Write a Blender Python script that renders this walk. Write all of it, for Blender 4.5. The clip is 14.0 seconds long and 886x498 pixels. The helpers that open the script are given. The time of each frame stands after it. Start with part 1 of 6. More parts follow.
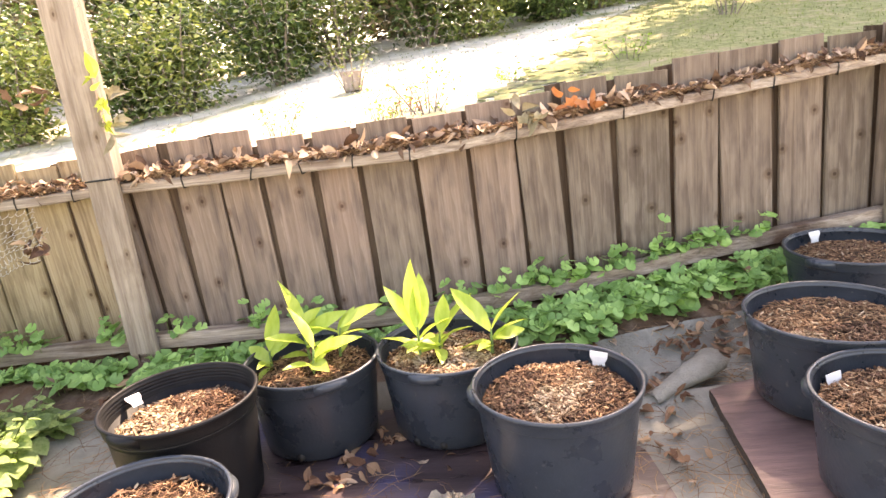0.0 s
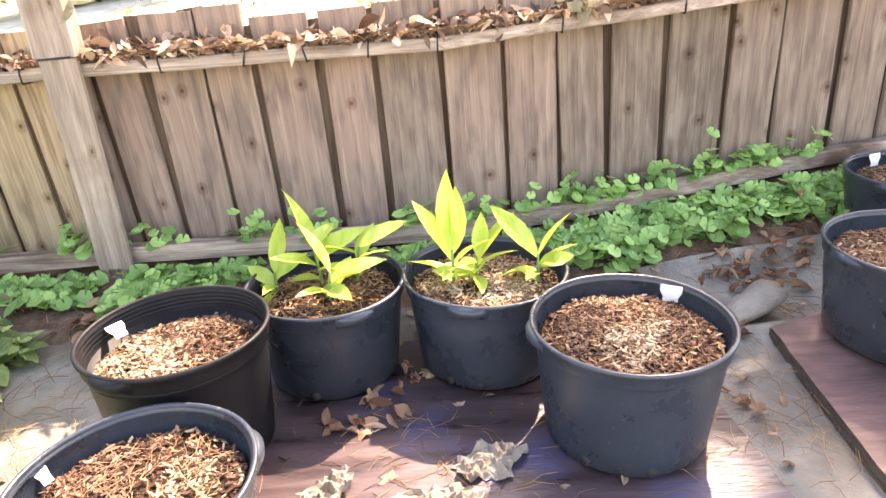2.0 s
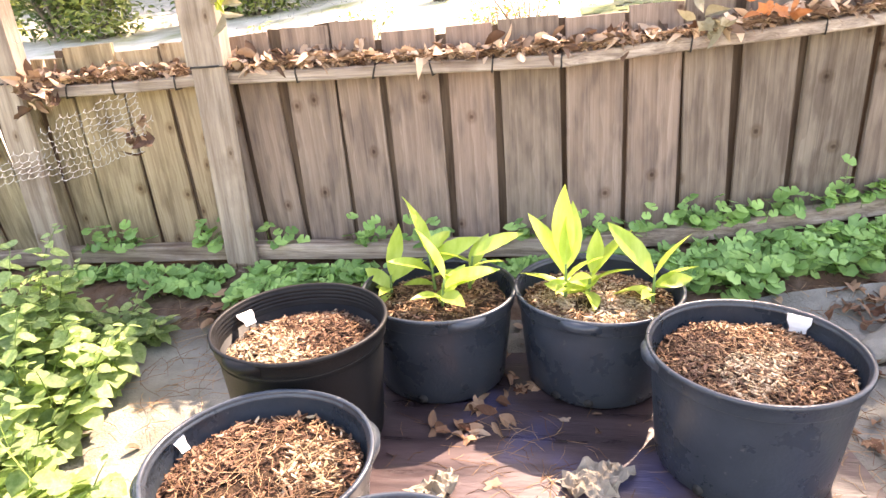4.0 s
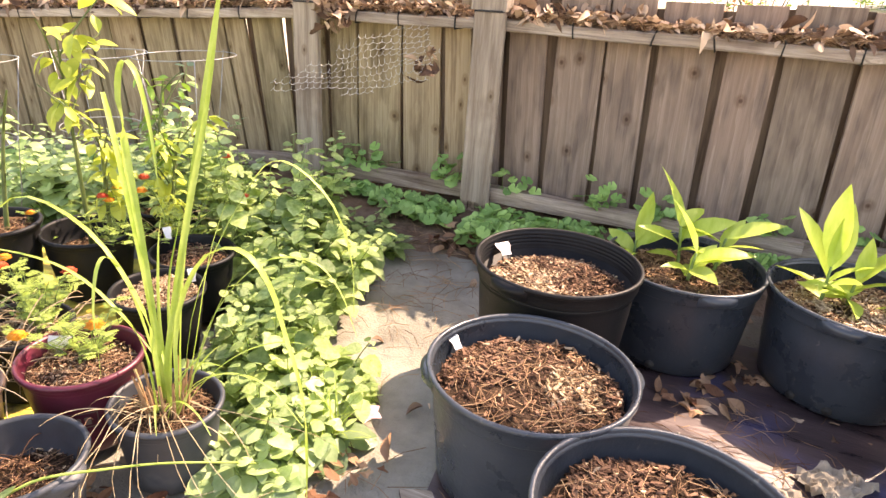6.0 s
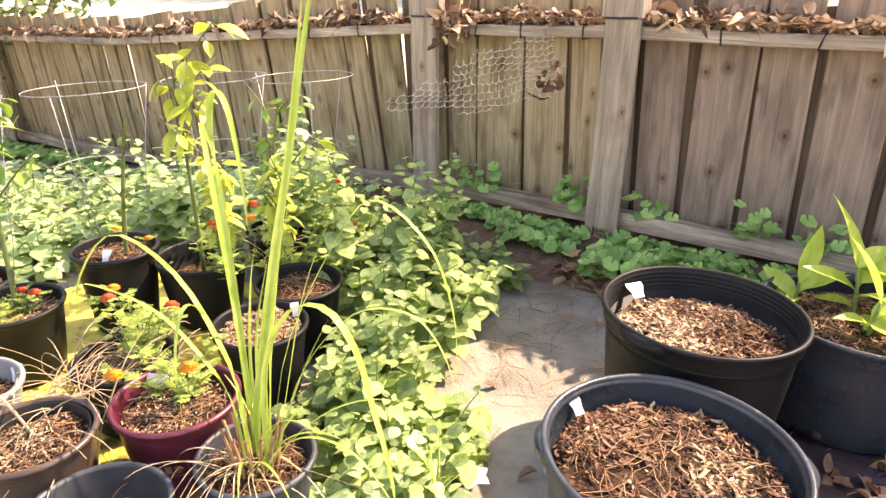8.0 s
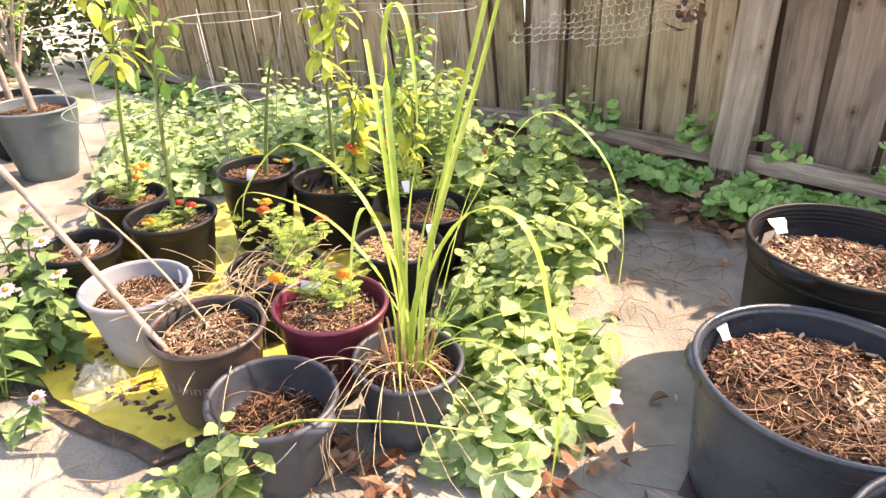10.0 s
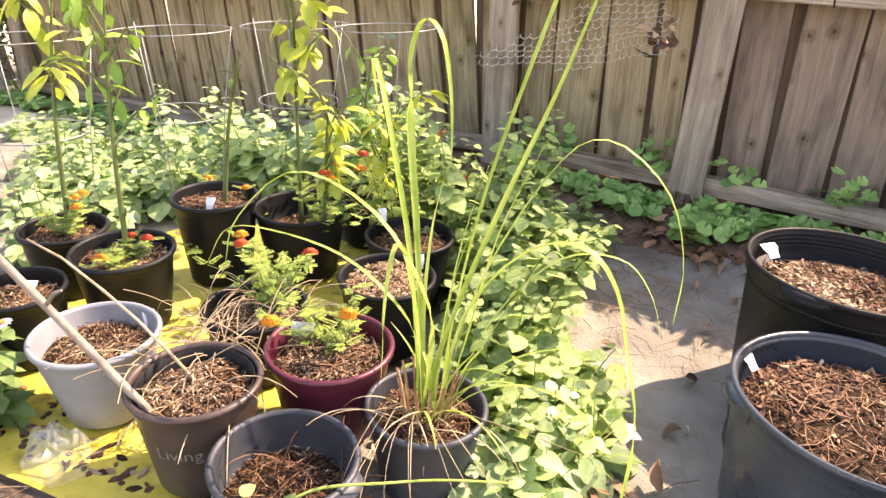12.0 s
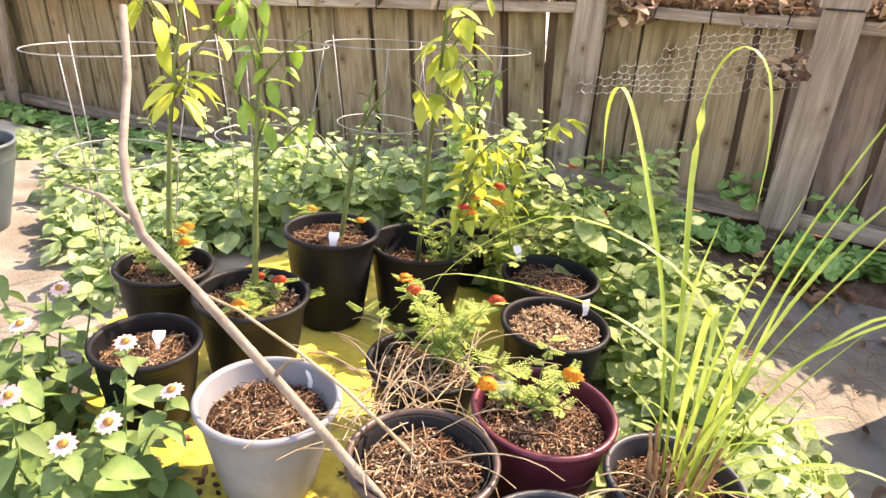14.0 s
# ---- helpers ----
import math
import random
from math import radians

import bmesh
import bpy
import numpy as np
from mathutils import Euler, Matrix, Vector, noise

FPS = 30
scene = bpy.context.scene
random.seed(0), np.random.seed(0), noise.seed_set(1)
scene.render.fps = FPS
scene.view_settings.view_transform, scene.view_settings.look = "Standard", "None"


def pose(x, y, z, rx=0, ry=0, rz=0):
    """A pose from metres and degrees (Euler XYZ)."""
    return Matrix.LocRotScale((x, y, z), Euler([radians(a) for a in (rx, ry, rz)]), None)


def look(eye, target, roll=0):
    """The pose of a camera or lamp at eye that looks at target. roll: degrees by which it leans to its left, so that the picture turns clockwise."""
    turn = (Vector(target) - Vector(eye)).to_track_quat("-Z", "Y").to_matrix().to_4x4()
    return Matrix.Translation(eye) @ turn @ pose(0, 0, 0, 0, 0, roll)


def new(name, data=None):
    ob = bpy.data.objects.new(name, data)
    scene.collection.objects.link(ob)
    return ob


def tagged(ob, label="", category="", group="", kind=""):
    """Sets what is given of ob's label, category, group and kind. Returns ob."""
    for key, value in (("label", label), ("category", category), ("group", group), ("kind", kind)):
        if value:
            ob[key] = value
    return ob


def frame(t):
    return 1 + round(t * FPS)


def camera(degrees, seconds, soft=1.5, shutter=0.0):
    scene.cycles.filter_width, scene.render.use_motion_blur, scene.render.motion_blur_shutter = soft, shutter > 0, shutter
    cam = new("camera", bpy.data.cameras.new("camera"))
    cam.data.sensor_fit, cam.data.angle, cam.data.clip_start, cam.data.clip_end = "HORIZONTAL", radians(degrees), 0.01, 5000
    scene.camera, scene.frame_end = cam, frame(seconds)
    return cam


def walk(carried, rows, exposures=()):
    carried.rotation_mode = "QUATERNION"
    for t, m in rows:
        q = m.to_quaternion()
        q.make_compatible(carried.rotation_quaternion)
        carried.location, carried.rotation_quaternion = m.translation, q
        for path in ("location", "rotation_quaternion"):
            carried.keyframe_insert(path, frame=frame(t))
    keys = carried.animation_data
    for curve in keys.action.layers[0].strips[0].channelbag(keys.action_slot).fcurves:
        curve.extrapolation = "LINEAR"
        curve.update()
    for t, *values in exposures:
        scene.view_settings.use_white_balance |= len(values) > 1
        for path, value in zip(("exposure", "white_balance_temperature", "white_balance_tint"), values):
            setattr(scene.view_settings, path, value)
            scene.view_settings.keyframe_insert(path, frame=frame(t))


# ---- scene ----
cam = camera(68.1, 14.0)
PATH = [
    (0, (0.111, 0.104, 1.315), (-0.037, 2.026, 0.78), -6.4),
    (0.5, (0.019, 0.175, 1.302), (-0.2, 2.075, 0.717), -5.6),
    (1, (-0.18, 0.368, 1.311), (-0.448, 2.28, 0.79), -8.9),
    (1.5, (-0.23, 0.418, 1.255), (-0.345, 2.269, 0.505), -3.1),
    (2, (-0.179, 0.449, 1.236), (-0.213, 2.281, 0.434), -3.5),
    (2.2, (-0.172, 0.449, 1.231), (-0.192, 2.277, 0.42), -3.5),
    (4.3, (-0.28, 0.382, 1.228), (-0.722, 2.198, 0.516), -1.4),
    (4.5, (-0.344, 0.353, 1.21), (-0.87, 2.151, 0.508), 0.4),
    (5, (-0.44, 0.216, 1.211), (-0.999, 1.977, 0.445), 3.0),
    (5.5, (-0.468, 0.122, 1.214), (-1.058, 1.87, 0.44), 4.0),
    (6, (-0.549, 0.196, 1.172), (-1.267, 1.882, 0.37), 4.1),
    (6.5, (-0.606, 0.312, 1.172), (-1.427, 1.96, 0.391), 4.9),
    (7, (-0.62, 0.399, 1.181), (-1.487, 2.039, 0.435), 1.0),
    (7.5, (-0.629, 0.41, 1.171), (-1.548, 2.012, 0.403), 1.6),
    (8, (-0.639, 0.397, 1.163), (-1.683, 1.908, 0.373), 0.7),
    (8.5, (-0.669, 0.37, 1.136), (-1.895, 1.722, 0.319), 0.8),
    (8.7, (-0.677, 0.355, 1.124), (-2.006, 1.599, 0.295), 0.7),
    (10.8, (-0.766, 0.173, 1.109), (-1.823, 1.565, 0.138), 2.1),
    (11, (-0.779, 0.162, 1.11), (-1.819, 1.576, 0.15), 3.4),
    (11.5, (-0.857, 0.166, 1.09), (-1.838, 1.624, 0.135), 4.1),
    (12, (-0.988, 0.182, 1.082), (-1.963, 1.701, 0.22), 3.0),
    (12.5, (-1.105, 0.077, 1.062), (-2.024, 1.64, 0.219), 5.8),
    (13, (-1.165, -0.03, 1.036), (-2.082, 1.525, 0.173), 5.5),
    (13.5, (-1.315, 0.017, 1.014), (-2.152, 1.597, 0.117), 4.3),
    (14, (-1.554, 0.038, 1.027), (-2.408, 1.661, 0.231), 5.5),
]
walk(cam, [(t, look(eye, target, roll)) for t, eye, target, roll in PATH], [(t, stops, kelvin, 27) for t, stops, kelvin in ((0.0, 2.75, 9800), (0.6, 2.1, 10200), (1.0, 2.2, 9900), (1.5, 2.45, 9200), (2.2, 3.1, 8800), (4.3, 2.8, 8900), (5.0, 2.34, 9300), (7.5, 2.3, 9400), (11.0, 2.2, 8800), (14.0, 2.1, 9100))])

# ---- world and light ----
SUN_DIR = Vector((0.4, 0.8, 1.0)).normalized()
world = bpy.data.worlds.new("sky")
scene.world = world
world.use_nodes = True
wn = world.node_tree.nodes
sky = wn.new("ShaderNodeTexSky")
sky.sky_type = "NISHITA"
sky.sun_disc = False
sky.sun_elevation = math.asin(SUN_DIR.z)
sky.sun_rotation = math.atan2(SUN_DIR.x, SUN_DIR.y)
wn["Background"].inputs["Strength"].default_value = 0.15
world.node_tree.links.new(sky.outputs[0], wn["Background"].inputs["Color"])
sun_data = bpy.data.lights.new("sun", "SUN")
sun_data.energy = 3.1
sun_data.angle = radians(0.55)
sun_data.color = (1.0, 0.95, 0.88)
sun = new("sun", sun_data)
sun.matrix_world = look(SUN_DIR * 40, (0, 0, 0))

# ---- geometry helpers ----


class Geo:
    """Vertices, faces and material slots of one mesh."""

    def __init__(self):
        self.v, self.f, self.m = [], [], []

    def add(self, pts, faces, slot=0):
        n = len(self.v)
        self.v.extend([tuple(p) for p in pts])
        for face in faces:
            self.f.append(tuple(n + k for k in face))
            self.m.append(slot)

    def mesh(self, name, mats, smooth=True):
        me = bpy.data.meshes.new(name)
        me.from_pydata(self.v, [], self.f)
        for m in mats if isinstance(mats, (list, tuple)) else [mats]:
            me.materials.append(m)
        me.polygons.foreach_set("material_index", self.m)
        me.polygons.foreach_set("use_smooth", [smooth] * len(self.f))
        me.update()
        return me


def part(name, g, material, parent=None, label="", smooth=True):
    ob = new(name, g.mesh(name, material, smooth) if isinstance(g, Geo) else g)
    if parent is not None:
        ob.parent = parent
    if label:
        ob["label"] = label
    return ob


def thing(name, label, category, group="", at=(0, 0, 0), turn=0.0, kind=""):
    ob = new(name)
    ob.empty_display_size = 0.05
    ob.matrix_basis = pose(at[0], at[1], at[2], 0, 0, turn)
    return tagged(ob, label, category, group, kind)


def lerp_table(table, x):
    if x <= table[0][0]:
        return table[0][1]
    for (x0, y0), (x1, y1) in zip(table, table[1:]):
        if x <= x1:
            return y0 + (y1 - y0) * (x - x0) / (x1 - x0)
    return table[-1][1]


def smooth01(a, b, x):
    s = min(1.0, max(0.0, (x - a) / (b - a)))
    return s * s * (3 - 2 * s)


def box(g, lo, hi, slot=0, bevel=0.0):
    x0, y0, z0 = lo
    x1, y1, z1 = hi
    if bevel <= 0:
        pts = [(x, y, z) for z in (z0, z1) for y in (y0, y1) for x in (x0, x1)]
        g.add(pts, [(0, 2, 3, 1), (4, 5, 7, 6), (0, 1, 5, 4), (2, 6, 7, 3), (0, 4, 6, 2), (1, 3, 7, 5)], slot)
        return
    b = bevel
    ring = [(x0 + b, y0), (x1 - b, y0), (x1, y0 + b), (x1, y1 - b), (x1 - b, y1), (x0 + b, y1), (x0, y1 - b), (x0, y0 + b)]
    pts = [(x, y, z0) for x, y in ring] + [(x, y, z1) for x, y in ring]
    faces = [(k, (k + 1) % 8, 8 + (k + 1) % 8, 8 + k) for k in range(8)]
    g.add(pts, faces + [tuple(range(7, -1, -1)), tuple(range(8, 16))], slot)


def tube(g, pts, r0, r1=None, n=5, slot=0, cap=True):
    r1 = r0 if r1 is None else r1
    pts = [Vector(p) for p in pts]
    rings, ref = [], Vector((0.31, 0.17, 0.93))
    for k, p in enumerate(pts):
        d = (pts[min(k + 1, len(pts) - 1)] - pts[max(k - 1, 0)]).normalized()
        a = d.cross(ref)
        if a.length < 0.05:
            a = d.cross(Vector((1, 0, 0)))
        a.normalize()
        b = d.cross(a)
        r = r0 + (r1 - r0) * k / (len(pts) - 1)
        rings += [p + a * (r * math.cos(2 * math.pi * j / n)) + b * (r * math.sin(2 * math.pi * j / n)) for j in range(n)]
    faces = []
    for k in range(len(pts) - 1):
        for j in range(n):
            faces.append((k * n + j, k * n + (j + 1) % n, (k + 1) * n + (j + 1) % n, (k + 1) * n + j))
    if cap:
        faces += [tuple(range(n - 1, -1, -1)), tuple(range((len(pts) - 1) * n, len(pts) * n))]
    g.add(rings, faces, slot)


def lathe(g, profile, n=48, slot=0, at=(0, 0), wobble=None):
    pts = []
    for r, z in profile:
        for j in range(n):
            a = 2 * math.pi * j / n
            rr = r if wobble is None else r * wobble(a, z)
            pts.append((at[0] + rr * math.cos(a), at[1] + rr * math.sin(a), z))
    faces = []
    for k in range(len(profile) - 1):
        for j in range(n):
            faces.append((k * n + j, k * n + (j + 1) % n, (k + 1) * n + (j + 1) % n, (k + 1) * n + j))
    g.add(pts, faces, slot)


LEAF_ROWS = {3: ((0.0, 0.0), (0.3, 0.95), (0.65, 0.8), (1.0, 0.0)),
             4: ((0.0, 0.05), (0.2, 0.75), (0.45, 1.0), (0.75, 0.62), (1.0, 0.0)),
             6: ((0.0, 0.06), (0.12, 0.5), (0.3, 0.9), (0.5, 1.0), (0.7, 0.8), (0.87, 0.42), (1.0, 0.0))}


def leaf(g, m, length, width, fold=0.25, curl=0.3, rows=3, slot=0, twist=0.0):
    """A folded leaf that grows along y from the origin of m, with its face up z."""
    pts, faces, table = [], [], LEAF_ROWS[rows]
    for t, w in table:
        half = width * 0.5 * w
        y, z = length * t, -curl * length * t * t
        c, s = math.cos(twist * t), math.sin(twist * t)
        for sx in (-1, 0, 1):
            lx, lz = sx * half, abs(sx) * half * fold
            pts.append(m @ Vector((lx * c - lz * s, y, z + lx * s + lz * c)))
    for k in range(len(table) - 1):
        for j in (0, 1):
            faces.append((3 * k + j, 3 * k + j + 1, 3 * k + j + 4, 3 * k + j + 3))
    g.add(pts, faces, slot)


def blade(g, pts, width, slot=0, fold=0.35, side=None):
    """A grass blade along pts, creased down its middle."""
    pts = [Vector(p) for p in pts]
    n, out = len(pts), []
    for k, p in enumerate(pts):
        d = (pts[min(k + 1, n - 1)] - pts[max(k - 1, 0)]).normalized()
        s = side if side is not None else d.cross(Vector((0, 0, 1)))
        s = (s - d * s.dot(d))
        if s.length < 0.05:
            s = d.cross(Vector((0.4, 1, 0)))
        s.normalize()
        up = s.cross(d)
        t = k / (n - 1)
        w = width * 0.5 * min(1.0, 0.35 + 3 * t) * (1 - t ** 3) + 0.0006
        out += [p - s * w + up * (w * fold), p, p + s * w + up * (w * fold)]
    g.add(out, [(3 * k + j, 3 * k + j + 1, 3 * k + j + 4, 3 * k + j + 3) for k in range(n - 1) for j in (0, 1)], slot)


def arc_points(base, azimuth, lean, length, droop, n=14, kink=0.0):
    """Points of a stalk that leaves base with the given lean from upright and bends over by droop degrees."""
    p, out, a = Vector(base), [Vector(base)], radians(azimuth)
    for k in range(n):
        t = (k + 0.5) / n
        th = radians(lean + droop * t ** 2 + (kink if t > 0.55 else 0.0))
        p = p + Vector((math.cos(a) * math.sin(th), math.sin(a) * math.sin(th), math.cos(th))) * (length / n)
        out.append(p.copy())
    return out


def smooth_path(pts, n):
    """n + 1 points on a smooth curve through pts."""
    pts = [Vector(p) for p in pts]
    ext = [pts[0] * 2 - pts[1]] + pts + [pts[-1] * 2 - pts[-2]]
    out = []
    for k in range(n + 1):
        u = (len(pts) - 1) * k / n
        i = min(int(u), len(pts) - 2)
        t = u - i
        p0, p1, p2, p3 = ext[i:i + 4]
        out.append(0.5 * (2 * p1 + (p2 - p0) * t + (2 * p0 - 5 * p1 + 4 * p2 - p3) * t * t + (3 * p1 - p0 - 3 * p2 + p3) * t ** 3))
    return out


def aim(p, d, roll=0.0):
    """A pose at p whose y runs along d and whose z is as upright as can be."""
    y = Vector(d).normalized()
    x = y.cross(Vector((0, 0, 1)))
    if x.length < 1e-3:
        x = Vector((1, 0, 0))
    x.normalize()
    z = x.cross(y)
    m = Matrix((x, y, z)).transposed().to_4x4()
    m.translation = p
    return m @ Matrix.Rotation(roll, 4, "Y")


# ---- materials ----


def mat(name, c1, c2, scale=8.0, stretch=(1, 1, 1), rough=0.6, bump=0.2, bscale=60.0, rnd="", amount=0.3, trans=0.0,
        dirt=None, dirt_scale=2.0, dirt_at=0.55, metallic=0.0, spec=0.5, hue=0.0, contrast=0.3, rough_var=0.15, alt=None, knots=None, grain=None, grain_mix=0.85, rings=None):
    m = bpy.data.materials.new(name)
    m.use_nodes = True
    nt = m.node_tree
    n, link = nt.nodes, nt.links.new
    bsdf = n["Principled BSDF"]
    co = n.new("ShaderNodeTexCoord")
    shift = n.new("ShaderNodeVectorMath")
    shift.operation = "ADD"
    link(co.outputs["Object"], shift.inputs[0])
    rand = None
    if rnd == "object":
        info = n.new("ShaderNodeObjectInfo")
        rand = info.outputs["Random"]
        spread = n.new("ShaderNodeMath")
        spread.operation = "MULTIPLY"
        spread.inputs[1].default_value = 37.0
        link(rand, spread.inputs[0])
        link(spread.outputs[0], shift.inputs[1])
    elif rnd == "island":
        info = n.new("ShaderNodeNewGeometry")
        rand = info.outputs["Random Per Island"]
    mp = n.new("ShaderNodeMapping")
    mp.inputs["Scale"].default_value = stretch
    link(shift.outputs[0], mp.inputs["Vector"])
    tex = n.new("ShaderNodeTexNoise")
    tex.inputs["Scale"].default_value = scale
    tex.inputs["Detail"].default_value = 6.0
    tex.inputs["Roughness"].default_value = 0.62
    link(mp.outputs[0], tex.inputs["Vector"])
    ramp = n.new("ShaderNodeValToRGB")
    ramp.color_ramp.elements[0].position, ramp.color_ramp.elements[1].position = 0.5 - contrast / 2, 0.5 + contrast / 2
    ramp.color_ramp.elements[0].color, ramp.color_ramp.elements[1].color = (*c1, 1), (*c2, 1)
    link(tex.outputs["Fac"], ramp.inputs[0])
    col = ramp.outputs[0]
    if alt is not None and rand is not None:
        pick = n.new("ShaderNodeValToRGB")
        pick.color_ramp.interpolation = "LINEAR"
        pick.color_ramp.elements[0].position, pick.color_ramp.elements[0].color = 0.0, (0, 0, 0, 1)
        pick.color_ramp.elements[1].position, pick.color_ramp.elements[1].color = 1.0, (1, 1, 1, 1)
        link(rand, pick.inputs[0])
        mixa = n.new("ShaderNodeMix")
        mixa.data_type = "RGBA"
        link(pick.outputs[0], mixa.inputs["Factor"])
        link(col, mixa.inputs["A"])
        mixa.inputs["B"].default_value = (*alt, 1)
        col = mixa.outputs["Result"]
    if dirt is not None:
        big = n.new("ShaderNodeTexNoise")
        big.inputs["Scale"].default_value = dirt_scale
        big.inputs["Detail"].default_value = 5.0
        link(shift.outputs[0], big.inputs["Vector"])
        mask = n.new("ShaderNodeValToRGB")
        mask.color_ramp.elements[0].position, mask.color_ramp.elements[1].position = dirt_at, dirt_at + 0.2
        link(big.outputs["Fac"], mask.inputs[0])
        mix = n.new("ShaderNodeMix")
        mix.data_type = "RGBA"
        link(mask.outputs[0], mix.inputs["Factor"])
        link(col, mix.inputs["A"])
        mix.inputs["B"].default_value = (*dirt, 1)
        col = mix.outputs["Result"]
    grain_out = None
    if grain is not None:
        gm = n.new("ShaderNodeMapping")
        gm.inputs["Scale"].default_value = grain
        link(shift.outputs[0], gm.inputs["Vector"])
        gn = n.new("ShaderNodeTexNoise")
        gn.inputs["Scale"].default_value = 1.0
        gn.inputs["Detail"].default_value = 7.0
        gn.inputs["Roughness"].default_value = 0.7
        gn.inputs["Distortion"].default_value = 1.1
        link(gm.outputs[0], gn.inputs["Vector"])
        gr = n.new("ShaderNodeValToRGB")
        gr.color_ramp.elements[0].position, gr.color_ramp.elements[0].color = 0.32, (0.42, 0.38, 0.35, 1)
        gr.color_ramp.elements[1].position, gr.color_ramp.elements[1].color = 0.6, (1.1, 1.08, 1.05, 1)
        link(gn.outputs["Fac"], gr.inputs[0])
        gx = n.new("ShaderNodeMix")
        gx.data_type, gx.blend_type = "RGBA", "MULTIPLY"
        gx.inputs["Factor"].default_value = grain_mix
        link(col, gx.inputs["A"])
        link(gr.outputs[0], gx.inputs["B"])
        col = gx.outputs["Result"]
        grain_out = gn.outputs["Fac"]
    if rings is not None:
        rm = n.new("ShaderNodeMapping")
        rm.inputs["Scale"].default_value = rings
        link(shift.outputs[0], rm.inputs["Vector"])
        wv = n.new("ShaderNodeTexWave")
        wv.wave_type, wv.bands_direction, wv.wave_profile = "BANDS", "X", "SAW"
        for key, val in (("Scale", 1.0), ("Distortion", 11.0), ("Detail", 4.0), ("Detail Scale", 0.7), ("Detail Roughness", 0.62)):
            wv.inputs[key].default_value = val
        link(rm.outputs[0], wv.inputs["Vector"])
        wr = n.new("ShaderNodeValToRGB")
        wr.color_ramp.elements[0].position, wr.color_ramp.elements[0].color = 0.0, (1.06, 1.05, 1.04, 1)
        wr.color_ramp.elements[1].position, wr.color_ramp.elements[1].color = 0.95, (0.62, 0.57, 0.53, 1)
        link(wv.outputs["Fac"], wr.inputs[0])
        wx = n.new("ShaderNodeMix")
        wx.data_type, wx.blend_type = "RGBA", "MULTIPLY"
        wx.inputs["Factor"].default_value = 0.4
        link(col, wx.inputs["A"])
        link(wr.outputs[0], wx.inputs["B"])
        col = wx.outputs["Result"]
    if knots is not None:
        km = n.new("ShaderNodeMapping")
        km.inputs["Scale"].default_value = knots
        link(shift.outputs[0], km.inputs["Vector"])
        km.inputs["Rotation"].default_value = (-math.pi / 2, 0, 0)
        vor = n.new("ShaderNodeTexVoronoi")
        vor.voronoi_dimensions = "2D"
        vor.inputs["Scale"].default_value = 1.0
        link(km.outputs[0], vor.inputs["Vector"])
        kr = n.new("ShaderNodeValToRGB")
        kr.color_ramp.elements[0].position, kr.color_ramp.elements[0].color = 0.016, (0.36, 0.29, 0.25, 1)
        ring = kr.color_ramp.elements.new(0.048)
        ring.color = (0.8, 0.75, 0.7, 1)
        halo = kr.color_ramp.elements.new(0.066)
        halo.color = (0.74, 0.69, 0.64, 1)
        kr.color_ramp.elements[3].position, kr.color_ramp.elements[3].color = 0.12, (1, 1, 1, 1)
        link(vor.outputs["Distance"], kr.inputs[0])
        mk = n.new("ShaderNodeMix")
        mk.data_type, mk.blend_type = "RGBA", "MULTIPLY"
        mk.inputs["Factor"].default_value = 1.0
        link(col, mk.inputs["A"])
        link(kr.outputs[0], mk.inputs["B"])
        col = mk.outputs["Result"]
    if rand is not None:
        hsv = n.new("ShaderNodeHueSaturation")
        rng = n.new("ShaderNodeMapRange")
        rng.inputs["To Min"].default_value, rng.inputs["To Max"].default_value = 1 - amount, 1 + amount
        link(rand, rng.inputs["Value"])
        link(rng.outputs[0], hsv.inputs["Value"])
        if hue:
            rh = n.new("ShaderNodeMapRange")
            rh.inputs["To Min"].default_value, rh.inputs["To Max"].default_value = 0.5 + hue, 0.5 - hue
            link(rand, rh.inputs["Value"])
            link(rh.outputs[0], hsv.inputs["Hue"])
        link(col, hsv.inputs["Color"])
        col = hsv.outputs[0]
    link(col, bsdf.inputs["Base Color"])
    fine = n.new("ShaderNodeTexNoise")
    fine.inputs["Scale"].default_value = bscale
    fine.inputs["Detail"].default_value = 4.0
    link(mp.outputs[0], fine.inputs["Vector"])
    if bump:
        bp = n.new("ShaderNodeBump")
        bp.inputs["Strength"].default_value = bump
        bp.inputs["Distance"].default_value = 0.01
        link(grain_out if grain_out is not None else fine.outputs["Fac"], bp.inputs["Height"])
        link(bp.outputs[0], bsdf.inputs["Normal"])
    rr = n.new("ShaderNodeMapRange")
    rr.inputs["To Min"].default_value, rr.inputs["To Max"].default_value = max(0.03, rough - rough_var), min(1, rough + rough_var)
    link(tex.outputs["Fac"], rr.inputs["Value"])
    link(rr.outputs[0], bsdf.inputs["Roughness"])
    bsdf.inputs["Metallic"].default_value = metallic
    bsdf.inputs["Specular IOR Level"].default_value = spec
    if trans:
        tr = n.new("ShaderNodeBsdfTranslucent")
        link(col, tr.inputs["Color"])
        ms = n.new("ShaderNodeMixShader")
        ms.inputs[0].default_value = trans
        link(bsdf.outputs[0], ms.inputs[1])
        link(tr.outputs[0], ms.inputs[2])
        link(ms.outputs[0], n["Material Output"].inputs["Surface"])
    return m


